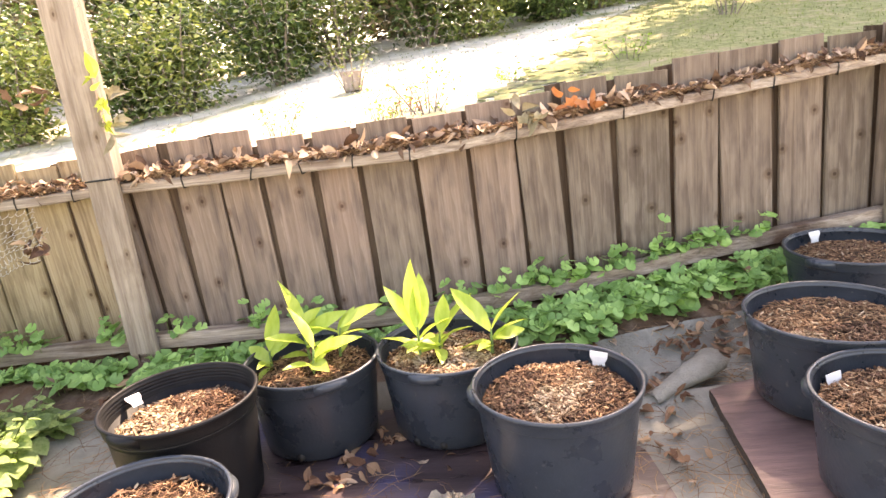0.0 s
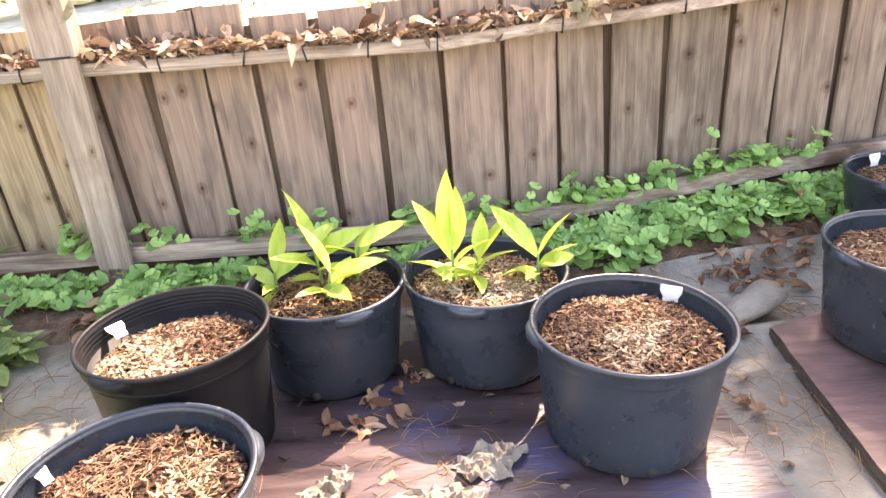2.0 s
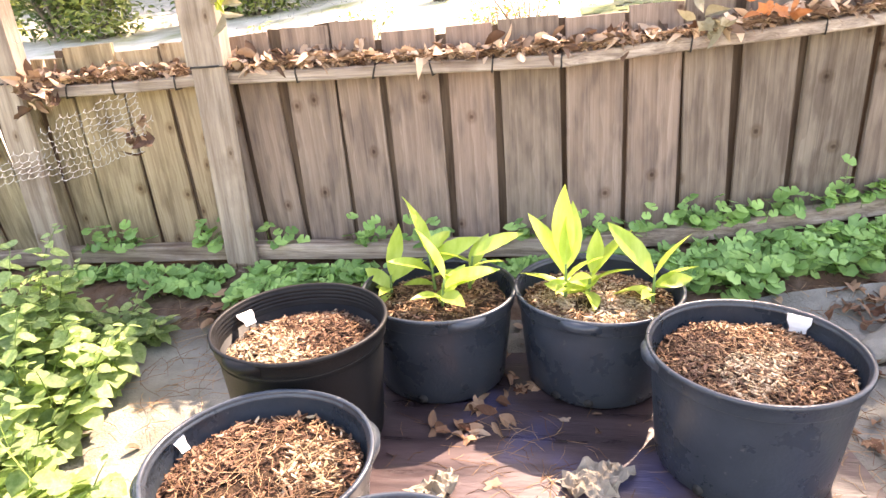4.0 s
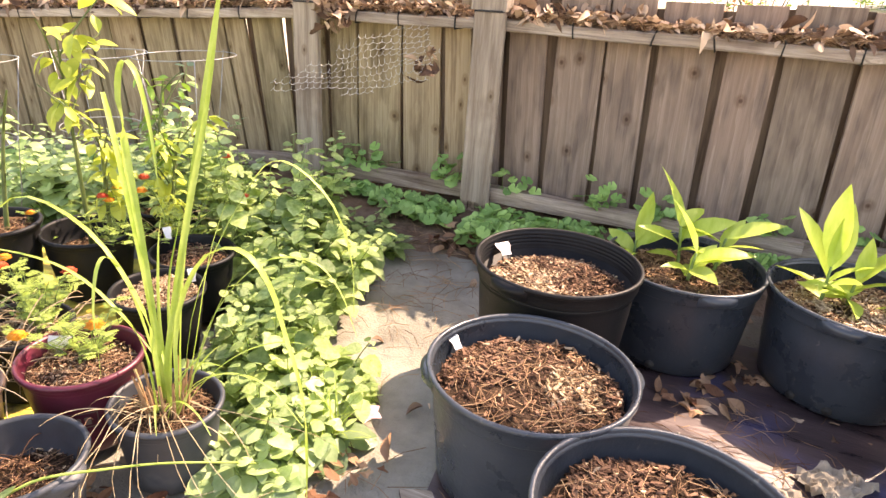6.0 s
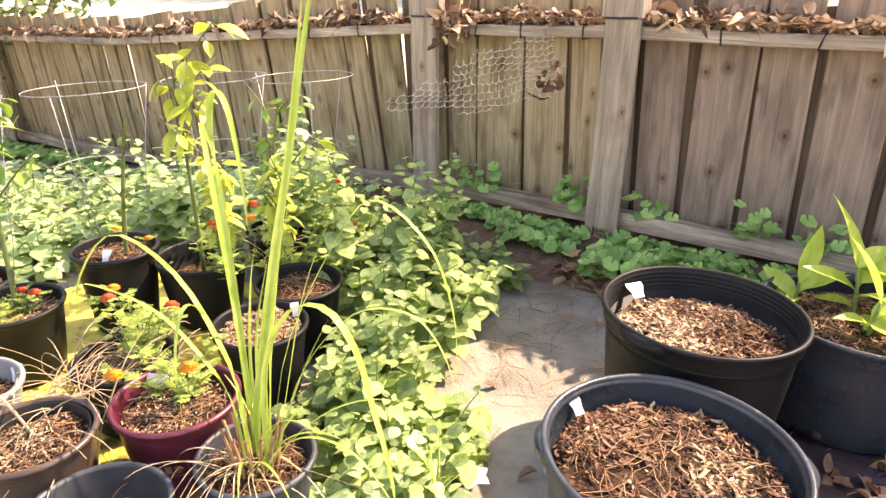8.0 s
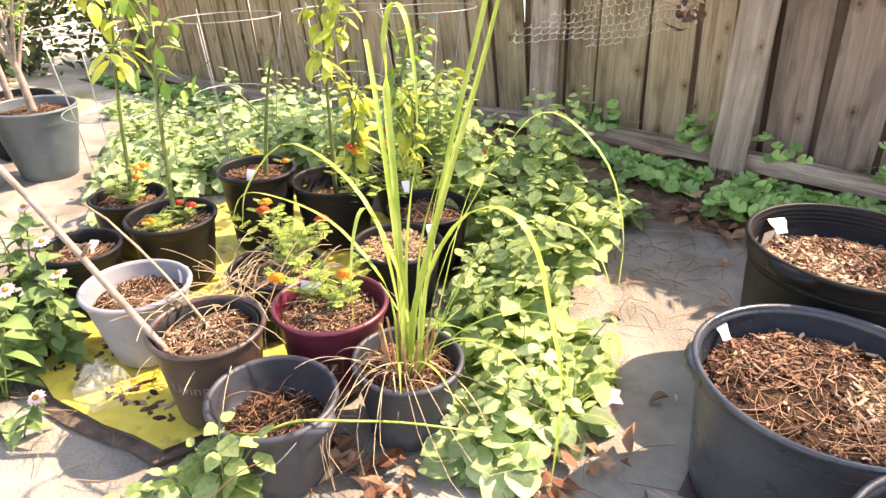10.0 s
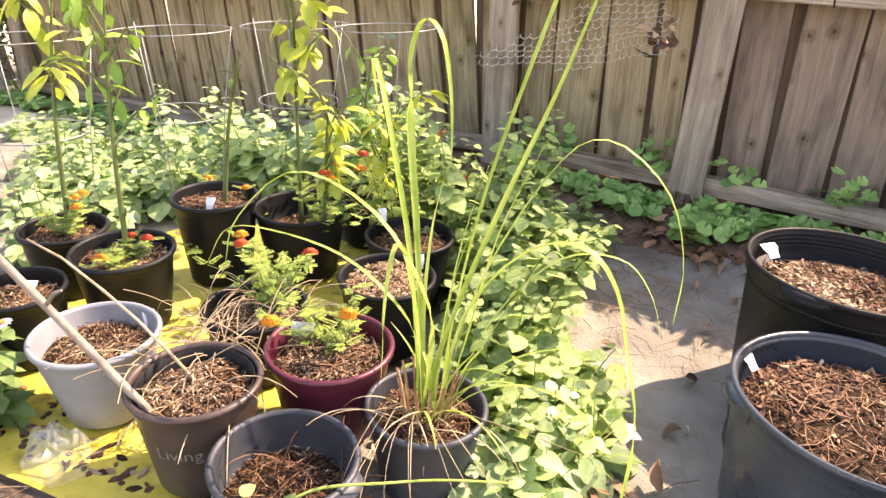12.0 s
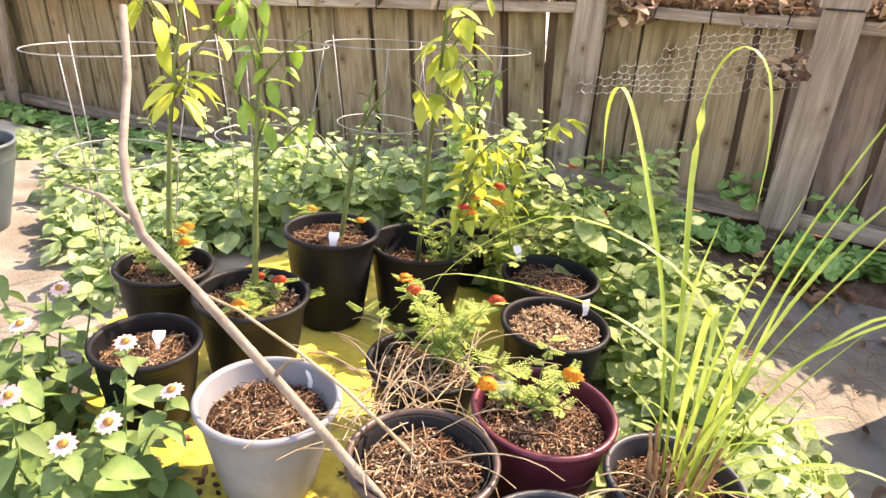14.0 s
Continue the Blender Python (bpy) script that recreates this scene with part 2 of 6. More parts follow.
M_PICKET = mat("weathered_picket", (0.17, 0.133, 0.105), (0.35, 0.29, 0.235), 2.4, (1.2, 0.3, 1.0), 0.88, 0.35, 26.0, "object", 0.28, knots=(0.8, 1, 3.4), grain=(18, 0.5, 0.9), grain_mix=0.5, rings=(1.1, 0.3, 1.3),
               dirt=(0.175, 0.135, 0.11), dirt_scale=4.5, dirt_at=0.46, spec=0.15, alt=(0.27, 0.2, 0.155), hue=0.008, contrast=0.36)
# Left boards are yellower wood, brightened further to stand in for sun on them.
M_PICKET_PALE = mat("yellowed_sunlit_picket", (0.27, 0.205, 0.125), (0.53, 0.43, 0.28), 2.4, (1.2, 0.3, 1.0), 0.88, 0.35, 26.0, "object", 0.24, knots=(0.8, 1, 3.2), grain=(18, 0.5, 0.9), grain_mix=0.5, rings=(1.1, 0.3, 1.3),
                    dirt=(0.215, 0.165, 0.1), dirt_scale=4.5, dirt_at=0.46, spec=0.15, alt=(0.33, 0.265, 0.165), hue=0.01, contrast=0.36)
# Darkened base colour holds the shade of the gaps behind the pickets.
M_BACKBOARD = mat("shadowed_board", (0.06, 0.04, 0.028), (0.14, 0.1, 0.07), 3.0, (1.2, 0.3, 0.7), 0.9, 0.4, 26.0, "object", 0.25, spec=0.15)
M_RAIL = mat("weathered_rail", (0.26, 0.2, 0.16), (0.47, 0.4, 0.33), 3.0, (0.8, 9, 9), 0.85, 0.5, 26.0, "object", 0.15, grain=(2.5, 70, 70),
             dirt=(0.16, 0.11, 0.085), dirt_scale=4.0, spec=0.2)
M_FOOTRAIL = mat("damp_foot_rail", (0.27, 0.2, 0.15), (0.52, 0.43, 0.35), 3.0, (0.8, 9, 9), 0.85, 0.6, 26.0, "object", 0.15, grain=(2.5, 60, 60),
                 dirt=(0.13, 0.075, 0.05), dirt_scale=3.0, dirt_at=0.53, spec=0.2)
M_POST = mat("weathered_post", (0.24, 0.188, 0.145), (0.43, 0.36, 0.285), 3.0, (9, 9, 0.7), 0.85, 0.5, 26.0, "object", 0.12, grain_mix=0.5, grain=(60, 60, 3.0), knots=(6, 1, 3.5),
             dirt=(0.15, 0.105, 0.075), dirt_scale=3.0, spec=0.2)
M_TIE = mat("dark_cord", (0.012, 0.011, 0.01), (0.03, 0.028, 0.025), 40, rough=0.8, bump=0.1)
M_POT = mat("blue_black_plastic", (0.02, 0.026, 0.034), (0.045, 0.055, 0.067), 9, rough=0.31, bump=0.12, bscale=90, rnd="object", amount=0.15,
            dirt=(0.2, 0.19, 0.17), dirt_scale=46, dirt_at=0.66, contrast=0.55, rough_var=0.22)
M_POT_BLACK = mat("black_plastic", (0.006, 0.006, 0.007), (0.013, 0.013, 0.013), 7, rough=0.5, bump=0.06, bscale=140, rnd="object", amount=0.15,
                  dirt=(0.07, 0.066, 0.06), dirt_scale=44, dirt_at=0.68, spec=0.2)
M_POT_RED = mat("burgundy_plastic", (0.075, 0.009, 0.02), (0.125, 0.018, 0.036), 6, rough=0.4, bump=0.05, bscale=120, dirt=(0.13, 0.06, 0.06), dirt_scale=7, dirt_at=0.6)
M_POT_BROWN = mat("brown_plastic", (0.048, 0.03, 0.024), (0.08, 0.053, 0.042), 6, rough=0.42, bump=0.05, bscale=120, dirt=(0.11, 0.085, 0.07), dirt_scale=5, dirt_at=0.6)
M_POT_GREY = mat("pale_grey_plastic", (0.19, 0.2, 0.22), (0.28, 0.29, 0.31), 6, rough=0.5, bump=0.04, bscale=120, dirt=(0.28, 0.26, 0.23), dirt_scale=6, dirt_at=0.58)
M_POT_CHAR = mat("charcoal_plastic", (0.026, 0.03, 0.037), (0.048, 0.054, 0.064), 6, rough=0.5, bump=0.05, bscale=120, dirt=(0.13, 0.13, 0.13), dirt_scale=6, dirt_at=0.6)
M_POT_TEAL = mat("slate_plastic", (0.07, 0.095, 0.105), (0.11, 0.14, 0.15), 6, rough=0.5, bump=0.04, bscale=120, dirt=(0.16, 0.18, 0.18), dirt_scale=6, dirt_at=0.6)
M_POT_TAUPE = mat("taupe_plastic", (0.22, 0.18, 0.16), (0.33, 0.28, 0.25), 6, rough=0.6, bump=0.05, bscale=120, dirt=(0.16, 0.14, 0.12), dirt_scale=6, dirt_at=0.58)
M_SOIL = mat("potting_soil", (0.018, 0.011, 0.007), (0.075, 0.045, 0.028), 50, rough=0.95, bump=0.9, bscale=120, spec=0.1)
M_CHIP = mat("bark_chips", (0.08, 0.032, 0.018), (0.21, 0.095, 0.051), 30, rough=0.85, bump=0.3, bscale=200, rnd="island", amount=0.6, alt=(0.32, 0.19, 0.105), spec=0.15)
M_CHIP_DARK = mat("dark_bark_chips", (0.045, 0.02, 0.012), (0.12, 0.062, 0.04), 30, rough=0.9, bump=0.3, bscale=200, rnd="island", amount=0.6, alt=(0.17, 0.095, 0.06), spec=0.15)
M_CHIP_PALE = mat("pale_wood_chips", (0.36, 0.25, 0.14), (0.58, 0.45, 0.31), 30, rough=0.85, bump=0.3, bscale=200, rnd="island", amount=0.4, spec=0.15)
M_CRUMB = mat("weathered_bark_crumbs", (0.085, 0.045, 0.03), (0.23, 0.145, 0.095), 30, rough=0.9, bump=0.3, bscale=200, rnd="island", amount=0.6, alt=(0.34, 0.25, 0.17), spec=0.12)
M_NEEDLE = mat("pine_needles", (0.15, 0.066, 0.033), (0.29, 0.15, 0.08), 20, rough=0.8, bump=0.0, rnd="island", amount=0.45, alt=(0.3, 0.195, 0.11), spec=0.2)
M_DRYLEAF = mat("dry_leaves", (0.1, 0.045, 0.028), (0.27, 0.145, 0.09), 22, rough=0.75, bump=0.2, bscale=90, rnd="island", amount=0.6, alt=(0.44, 0.32, 0.22), trans=0.08, spec=0.2)
M_RUST = mat("rusty_leaf", (0.4, 0.13, 0.04), (0.55, 0.22, 0.08), 22, rough=0.7, bump=0.2, rnd="island", amount=0.3, trans=0.25)
M_FADED = mat("faded_leaf", (0.2, 0.17, 0.1), (0.32, 0.28, 0.18), 22, rough=0.8, bump=0.2, rnd="island", amount=0.3, trans=0.15)
M_TAG = mat("white_plastic_tag", (0.6, 0.6, 0.59), (0.72, 0.72, 0.71), 12, rough=0.4, bump=0.0)
M_FABRIC = mat("weed_fabric", (0.165, 0.156, 0.128), (0.32, 0.305, 0.255), 6, rough=0.88, bump=0.6, bscale=120, dirt=(0.15, 0.125, 0.097), dirt_scale=2.6, dirt_at=0.49, spec=0.25, contrast=0.42)
M_GROUND = mat("dry_yard_soil", (0.56, 0.5, 0.4), (0.74, 0.69, 0.58), 3, rough=0.95, bump=0.5, bscale=40, dirt=(0.27, 0.27, 0.12), dirt_scale=0.8, dirt_at=0.52, spec=0.1)
M_IVY = mat("ground_ivy_leaf", (0.17, 0.35, 0.085), (0.33, 0.54, 0.18), 14, rough=0.55, bump=0.15, bscale=120, rnd="island", amount=0.35, trans=0.25, hue=0.015, spec=0.3)
M_MINT = mat("lemon_balm_leaf", (0.23, 0.36, 0.1), (0.44, 0.56, 0.23), 5, rough=0.42, bump=0.35, bscale=22, rnd="object", amount=0.5, trans=0.5, hue=0.022, spec=0.6)
M_MINT_PALE = mat("pale_mint_leaf", (0.27, 0.41, 0.15), (0.47, 0.6, 0.3), 18, rough=0.4, bump=0.25, bscale=150, rnd="island", amount=0.5, trans=0.45, hue=0.02, spec=0.7)
M_ZINNIA = mat("zinnia_leaf", (0.1, 0.19, 0.05), (0.2, 0.3, 0.1), 14, rough=0.6, bump=0.15, rnd="island", amount=0.3, trans=0.25)
M_STEM = mat("green_stem", (0.09, 0.16, 0.035), (0.17, 0.26, 0.07), 20, rough=0.6, bump=0.1)
M_OLIVE = mat("olive_stem", (0.06, 0.09, 0.022), (0.13, 0.17, 0.05), 24, rough=0.6, bump=0.25, bscale=50)
M_DRYSTEM = mat("dry_stem", (0.27, 0.19, 0.11), (0.46, 0.36, 0.24), 20, rough=0.8, bump=0.1)
M_BROAD = mat("broad_lance_leaf", (0.34, 0.48, 0.06), (0.5, 0.62, 0.13), 9, (3, 0.6, 1), 0.4, 0.1, 60, "island", 0.18, trans=0.4, hue=0.012, spec=0.4)
M_GRASS = mat("lemongrass_blade", (0.26, 0.38, 0.055), (0.45, 0.55, 0.15), 10, rough=0.45, bump=0.1, rnd="island", amount=0.22, trans=0.35, spec=0.35)
M_GRASS_DRY = mat("dried_blade", (0.34, 0.25, 0.14), (0.52, 0.42, 0.27), 10, rough=0.75, bump=0.1, rnd="island", amount=0.3, trans=0.2)
M_STALK = mat("red_tan_stalk", (0.26, 0.12, 0.06), (0.45, 0.29, 0.15), 30, rough=0.7, bump=0.15)
M_SOILBED = mat("needle_strewn_soil", (0.085, 0.052, 0.035), (0.2, 0.135, 0.095), 14, rough=0.95, bump=0.9, bscale=60, dirt=(0.15, 0.08, 0.045), dirt_scale=6, dirt_at=0.5, spec=0.1)
M_YELLOWLEAF = mat("yellowing_leaf", (0.32, 0.4, 0.05), (0.52, 0.56, 0.1), 12, rough=0.5, bump=0.1, rnd="island", amount=0.25, trans=0.4)
M_PEPPER = mat("pepper_leaf", (0.12, 0.25, 0.03), (0.25, 0.4, 0.06), 12, rough=0.45, bump=0.1, rnd="island", amount=0.3, trans=0.35)
M_FERNY = mat("marigold_leaf", (0.2, 0.3, 0.05), (0.33, 0.43, 0.11), 12, rough=0.6, bump=0.0, rnd="island", amount=0.35, trans=0.3)
M_ORANGE = mat("marigold_petal", (0.7, 0.2, 0.01), (0.85, 0.32, 0.02), 30, rough=0.6, bump=0.1, rnd="island", amount=0.25, trans=0.2)
M_REDPETAL = mat("red_petal", (0.5, 0.04, 0.01), (0.65, 0.09, 0.02), 30, rough=0.6, bump=0.1, rnd="island", amount=0.25, trans=0.2)
M_PINK = mat("pale_pink_petal", (0.7, 0.42, 0.44), (0.82, 0.62, 0.62), 30, rough=0.6, bump=0.05, rnd="island", amount=0.12, trans=0.25)
M_CENTRE = mat("flower_centre", (0.2, 0.09, 0.02), (0.45, 0.25, 0.05), 80, rough=0.8, bump=0.4)
M_WIRE_BRIGHT = mat("bright_wire", (0.4, 0.4, 0.38), (0.58, 0.58, 0.56), 30, rough=0.45, bump=0.0, metallic=0.3)
M_WIRE = mat("galvanised_wire", (0.22, 0.22, 0.21), (0.38, 0.38, 0.37), 30, rough=0.5, bump=0.0, metallic=0.6)
M_YELLOW = mat("yellow_painted_board", (0.56, 0.44, 0.05), (0.72, 0.59, 0.11), 14, rough=0.7, bump=0.25, bscale=60, dirt=(0.075, 0.052, 0.02), dirt_scale=13, dirt_at=0.54)
M_PLYEDGE = mat("rotten_ply_edge", (0.05, 0.035, 0.025), (0.14, 0.1, 0.07), 20, (1, 1, 8), 0.9, 0.6, 60)
# Blue mottling puts the wet board's sheen into its colour.
M_PURPLE = mat("wet_purple_board", (0.03, 0.019, 0.02), (0.1, 0.066, 0.066), 4, (0.5, 3, 1), 0.33, 0.25, 30, dirt=(0.075, 0.085, 0.19), dirt_scale=2.6, dirt_at=0.5, rough_var=0.22)
M_REDBOARD = mat("red_brown_board", (0.11, 0.06, 0.054), (0.25, 0.15, 0.13), 4, (0.6, 5, 1), 0.5, 0.3, 30, dirt=(0.06, 0.04, 0.035), dirt_scale=3)
M_STICK = mat("bare_stick", (0.165, 0.13, 0.105), (0.32, 0.265, 0.215), 22, rough=0.8, bump=0.3, bscale=80)
M_BARK = mat("grey_bark", (0.12, 0.1, 0.08), (0.25, 0.21, 0.17), 12, (2, 2, 0.6), 0.9, 0.6, 40)
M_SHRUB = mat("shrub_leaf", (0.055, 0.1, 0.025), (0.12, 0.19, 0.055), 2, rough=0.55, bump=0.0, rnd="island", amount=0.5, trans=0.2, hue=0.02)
# Yellower copy of shrub_leaf, brightened so sunlit patches sit in its colour.
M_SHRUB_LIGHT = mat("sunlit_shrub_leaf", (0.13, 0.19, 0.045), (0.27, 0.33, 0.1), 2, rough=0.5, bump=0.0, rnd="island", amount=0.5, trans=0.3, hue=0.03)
M_TWIGGY = mat("dry_thicket_leaf", (0.2, 0.17, 0.08), (0.4, 0.33, 0.19), 2, rough=0.7, bump=0.0, rnd="island", amount=0.45, trans=0.2, hue=0.03)
M_OAK = mat("red_brown_leaves", (0.12, 0.045, 0.026), (0.25, 0.11, 0.06), 22, rough=0.75, bump=0.2, bscale=90, rnd="island", amount=0.4, alt=(0.32, 0.2, 0.12), trans=0.1, spec=0.2)
M_LAWN = mat("lawn_blade", (0.1, 0.15, 0.03), (0.2, 0.25, 0.06), 0.8, rough=0.7, bump=0.0, rnd="island", amount=0.4, trans=0.25)
M_TURF = mat("thin_turf", (0.13, 0.155, 0.055), (0.27, 0.265, 0.125), 9, rough=0.95, bump=0.8, bscale=70, dirt=(0.33, 0.27, 0.17), dirt_scale=2.5, dirt_at=0.53, spec=0.1)
M_TERRA = mat("terracotta", (0.35, 0.13, 0.06), (0.48, 0.2, 0.1), 8, rough=0.8, bump=0.15)
M_PAPER = mat("crumpled_paper_bag", (0.2, 0.165, 0.12), (0.36, 0.31, 0.24), 9, rough=0.8, bump=0.4, bscale=40, dirt=(0.2, 0.16, 0.1), dirt_scale=8)
M_LETTER = mat("pale_lettering", (0.12, 0.092, 0.08), (0.27, 0.23, 0.2), 20, rough=0.6, bump=0.0)
M_POLY = mat("clear_poly_film", (0.7, 0.72, 0.72), (0.8, 0.82, 0.82), 20, rough=0.2, bump=0.2, trans=0.0)
M_POLY.node_tree.nodes["Principled BSDF"].inputs["Alpha"].default_value = 0.2

# ---- ground ----
FENCE_BASE = ((-7.5, -0.32), (-4.85, -0.17), (-2.65, 0.1), (-1.2, 0.14), (0.3, 0.2), (1.4, 0.28), (2.0, 0.32), (4.0, 0.44))
PATIO = ((-8.0, -0.3), (-5.0, -0.14), (-2.8, 0.0), (1.0, 0.0), (2.5, 0.1), (6.0, 0.15))
FENCE_Y = ((-8.0, 2.9), (-0.2, 2.9), (2.7, 3.5), (9.0, 4.8))


def ground_z(x, y):
    fy = lerp_table(FENCE_Y, x)
    base = lerp_table(PATIO, x)
    bank = lerp_table(FENCE_BASE, x)
    z = base + (bank - base) * smooth01(fy - 0.55, fy - 0.05, y)
    if y > fy:
        d = y - fy
        z += 0.13 * min(d, 18.0) + 0.02 * max(0.0, d - 18.0) + 0.02 * x * smooth01(0, 10, d)
    return z


def axis(lo, hi, fine_lo, fine_hi, step):
    vals = [lo]
    v, s = fine_lo, step
    side = []
    while v > lo:
        s *= 1.35
        v -= s
        side.append(v)
    vals = [lo] + [u for u in reversed(side) if u > lo + 0.5]
    u = fine_lo
    while u < fine_hi:
        vals.append(u)
        u += step
    s = step
    while u < hi - 0.5:
        vals.append(u)
        s *= 1.35
        u += s
    return vals + [hi]


def build_ground():
    xs, ys = axis(-120, 120, -8, 4, 0.2), axis(-120, 160, -1, 5, 0.15)
    g = Geo()
    pts = [(x, y, ground_z(x, y) - 0.012 + 0.02 * noise.noise((x * 0.9, y * 0.9, 0)) * (1 if y > 3.6 else 0)) for y in ys for x in xs]
    w = len(xs)
    g.add(pts, [(r * w + c, r * w + c + 1, (r + 1) * w + c + 1, (r + 1) * w + c) for r in range(len(ys) - 1) for c in range(w - 1)])
    tagged(part("ground", g, M_GROUND), "dry sunlit yard soil with patches of grass", "ground", kind="structure")


def build_patio():
    """Weed fabric laid over the yard in front of the fence, with soft wrinkles and rolled folds."""
    g = Geo()
    nx, ny = 260, 150
    pts = []
    for j in range(ny + 1):
        for i in range(nx + 1):
            x = -5.6 + 9.6 * i / nx
            y = -1.2 + (lerp_table(FENCE_Y, x) - 0.32 + 1.2) * j / ny
            wr = 0.016 * noise.noise((x * 2.2, y * 3.1, 1.0)) + 0.012 * noise.noise((x * 6, y * 9, 2.0))
            fold = 0.0
            for fy, slope, tall, wide in ((2.4, 0.14, 0.04, 0.05), (2.62, 0.22, 0.03, 0.035), (2.19, 0.3, 0.022, 0.03), (2.82, 0.25, 0.028, 0.04)):
                q = (y - fy - slope * (x - 0.9) - 0.03 * noise.noise((x * 4, fy, 3.0))) / wide
                fold += tall * math.exp(-q * q) * smooth01(0.35, 0.65, x)
            pts.append((x, y, ground_z(x, y) + max(-0.006, wr * 0.5) + fold))
    w = nx + 1
    g.add(pts, [(r * w + c, r * w + c + 1, (r + 1) * w + c + 1, (r + 1) * w + c) for r in range(ny) for c in range(nx)])
    tagged(part("pavement", g, M_FABRIC), "grey-brown weed fabric over the patio ground", "ground cover", kind="structure")


def build_soil_bed():
    """Bare brown soil between the fabric and the fence."""
    g = Geo()
    n, m, pts = 150, 6, []
    for i in range(n + 1):
        x = -7.2 + 10.2 * i / n
        for j in range(m + 1):
            y = lerp_table(FENCE_Y, x) - 0.46 + 0.6 * j / m
            pts.append((x, y, ground_z(x, y) - 0.001 + 0.008 * noise.noise((x * 7, y * 9, 4.0)) - (0.02 if j == 0 else 0.0)))
    g.add(pts, [(i * (m + 1) + j, (i + 1) * (m + 1) + j, (i + 1) * (m + 1) + j + 1, i * (m + 1) + j + 1) for i in range(n) for j in range(m)])
    tagged(part("soil_bed", g, M_SOILBED), "bare brown soil with needles along the fence", "ground", kind="structure")


build_ground()
build_patio()
build_soil_bed()

# ---- fence ----
RAIL_Z = ((-7.2, 0.56), (-5.14, 0.65), (-3.66, 0.785), (-2.5, 0.885), (-1.5, 0.925), (-0.2, 0.945), (0.74, 1.01), (1.95, 1.105), (2.7, 1.16))
BASE_Z = ((-7.2, -0.2), (-4.85, -0.08), (-2.65, 0.2), (-1.88, 0.235), (-1.2, 0.25), (-0.5, 0.265), (0.31, 0.29), (1.4, 0.38), (2.0, 0.41), (2.7, 0.45))


def board_mesh(name, seed, material):
    """A board one metre tall and wide, to be scaled; 3 mm edges, slightly cupped and worn at its ends."""
    rnd = random.Random(seed)
    g = Geo()
    rows = []
    for z in (0.0, 0.33, 0.66, 1.0):
        o = rnd.uniform(-0.012, 0.012) * (0 if z in (0.0,) else 1)
        rows.append([(0.0 + o, 0.12, z), (0.04 + o, 0.0, z), (0.5 + o, rnd.uniform(-0.06, 0.06), z), (0.96 + o, 0.0, z), (1.0 + o, 0.12, z), (1.0 + o, 1.0, z), (0.0 + o, 1.0, z)])
    tilt = rnd.uniform(-0.008, 0.008)
    rows[3] = [(x, y, z + tilt * (x - 0.5)) for x, y, z in rows[3]]
    pts = [p for r in rows for p in r]
    faces = [(k * 7 + j, k * 7 + (j + 1) % 7, k * 7 + 7 + (j + 1) % 7, k * 7 + 7 + j) for k in range(3) for j in range(7)]
    g.add(pts, faces + [(6, 5, 4, 3, 2, 1, 0), tuple(range(21, 28))])
    return g.mesh(name, material, False)


def fence_angle(x):
    return math.degrees(math.atan2(lerp_table(FENCE_Y, x + 0.02) - lerp_table(FENCE_Y, x - 0.02), 0.04))


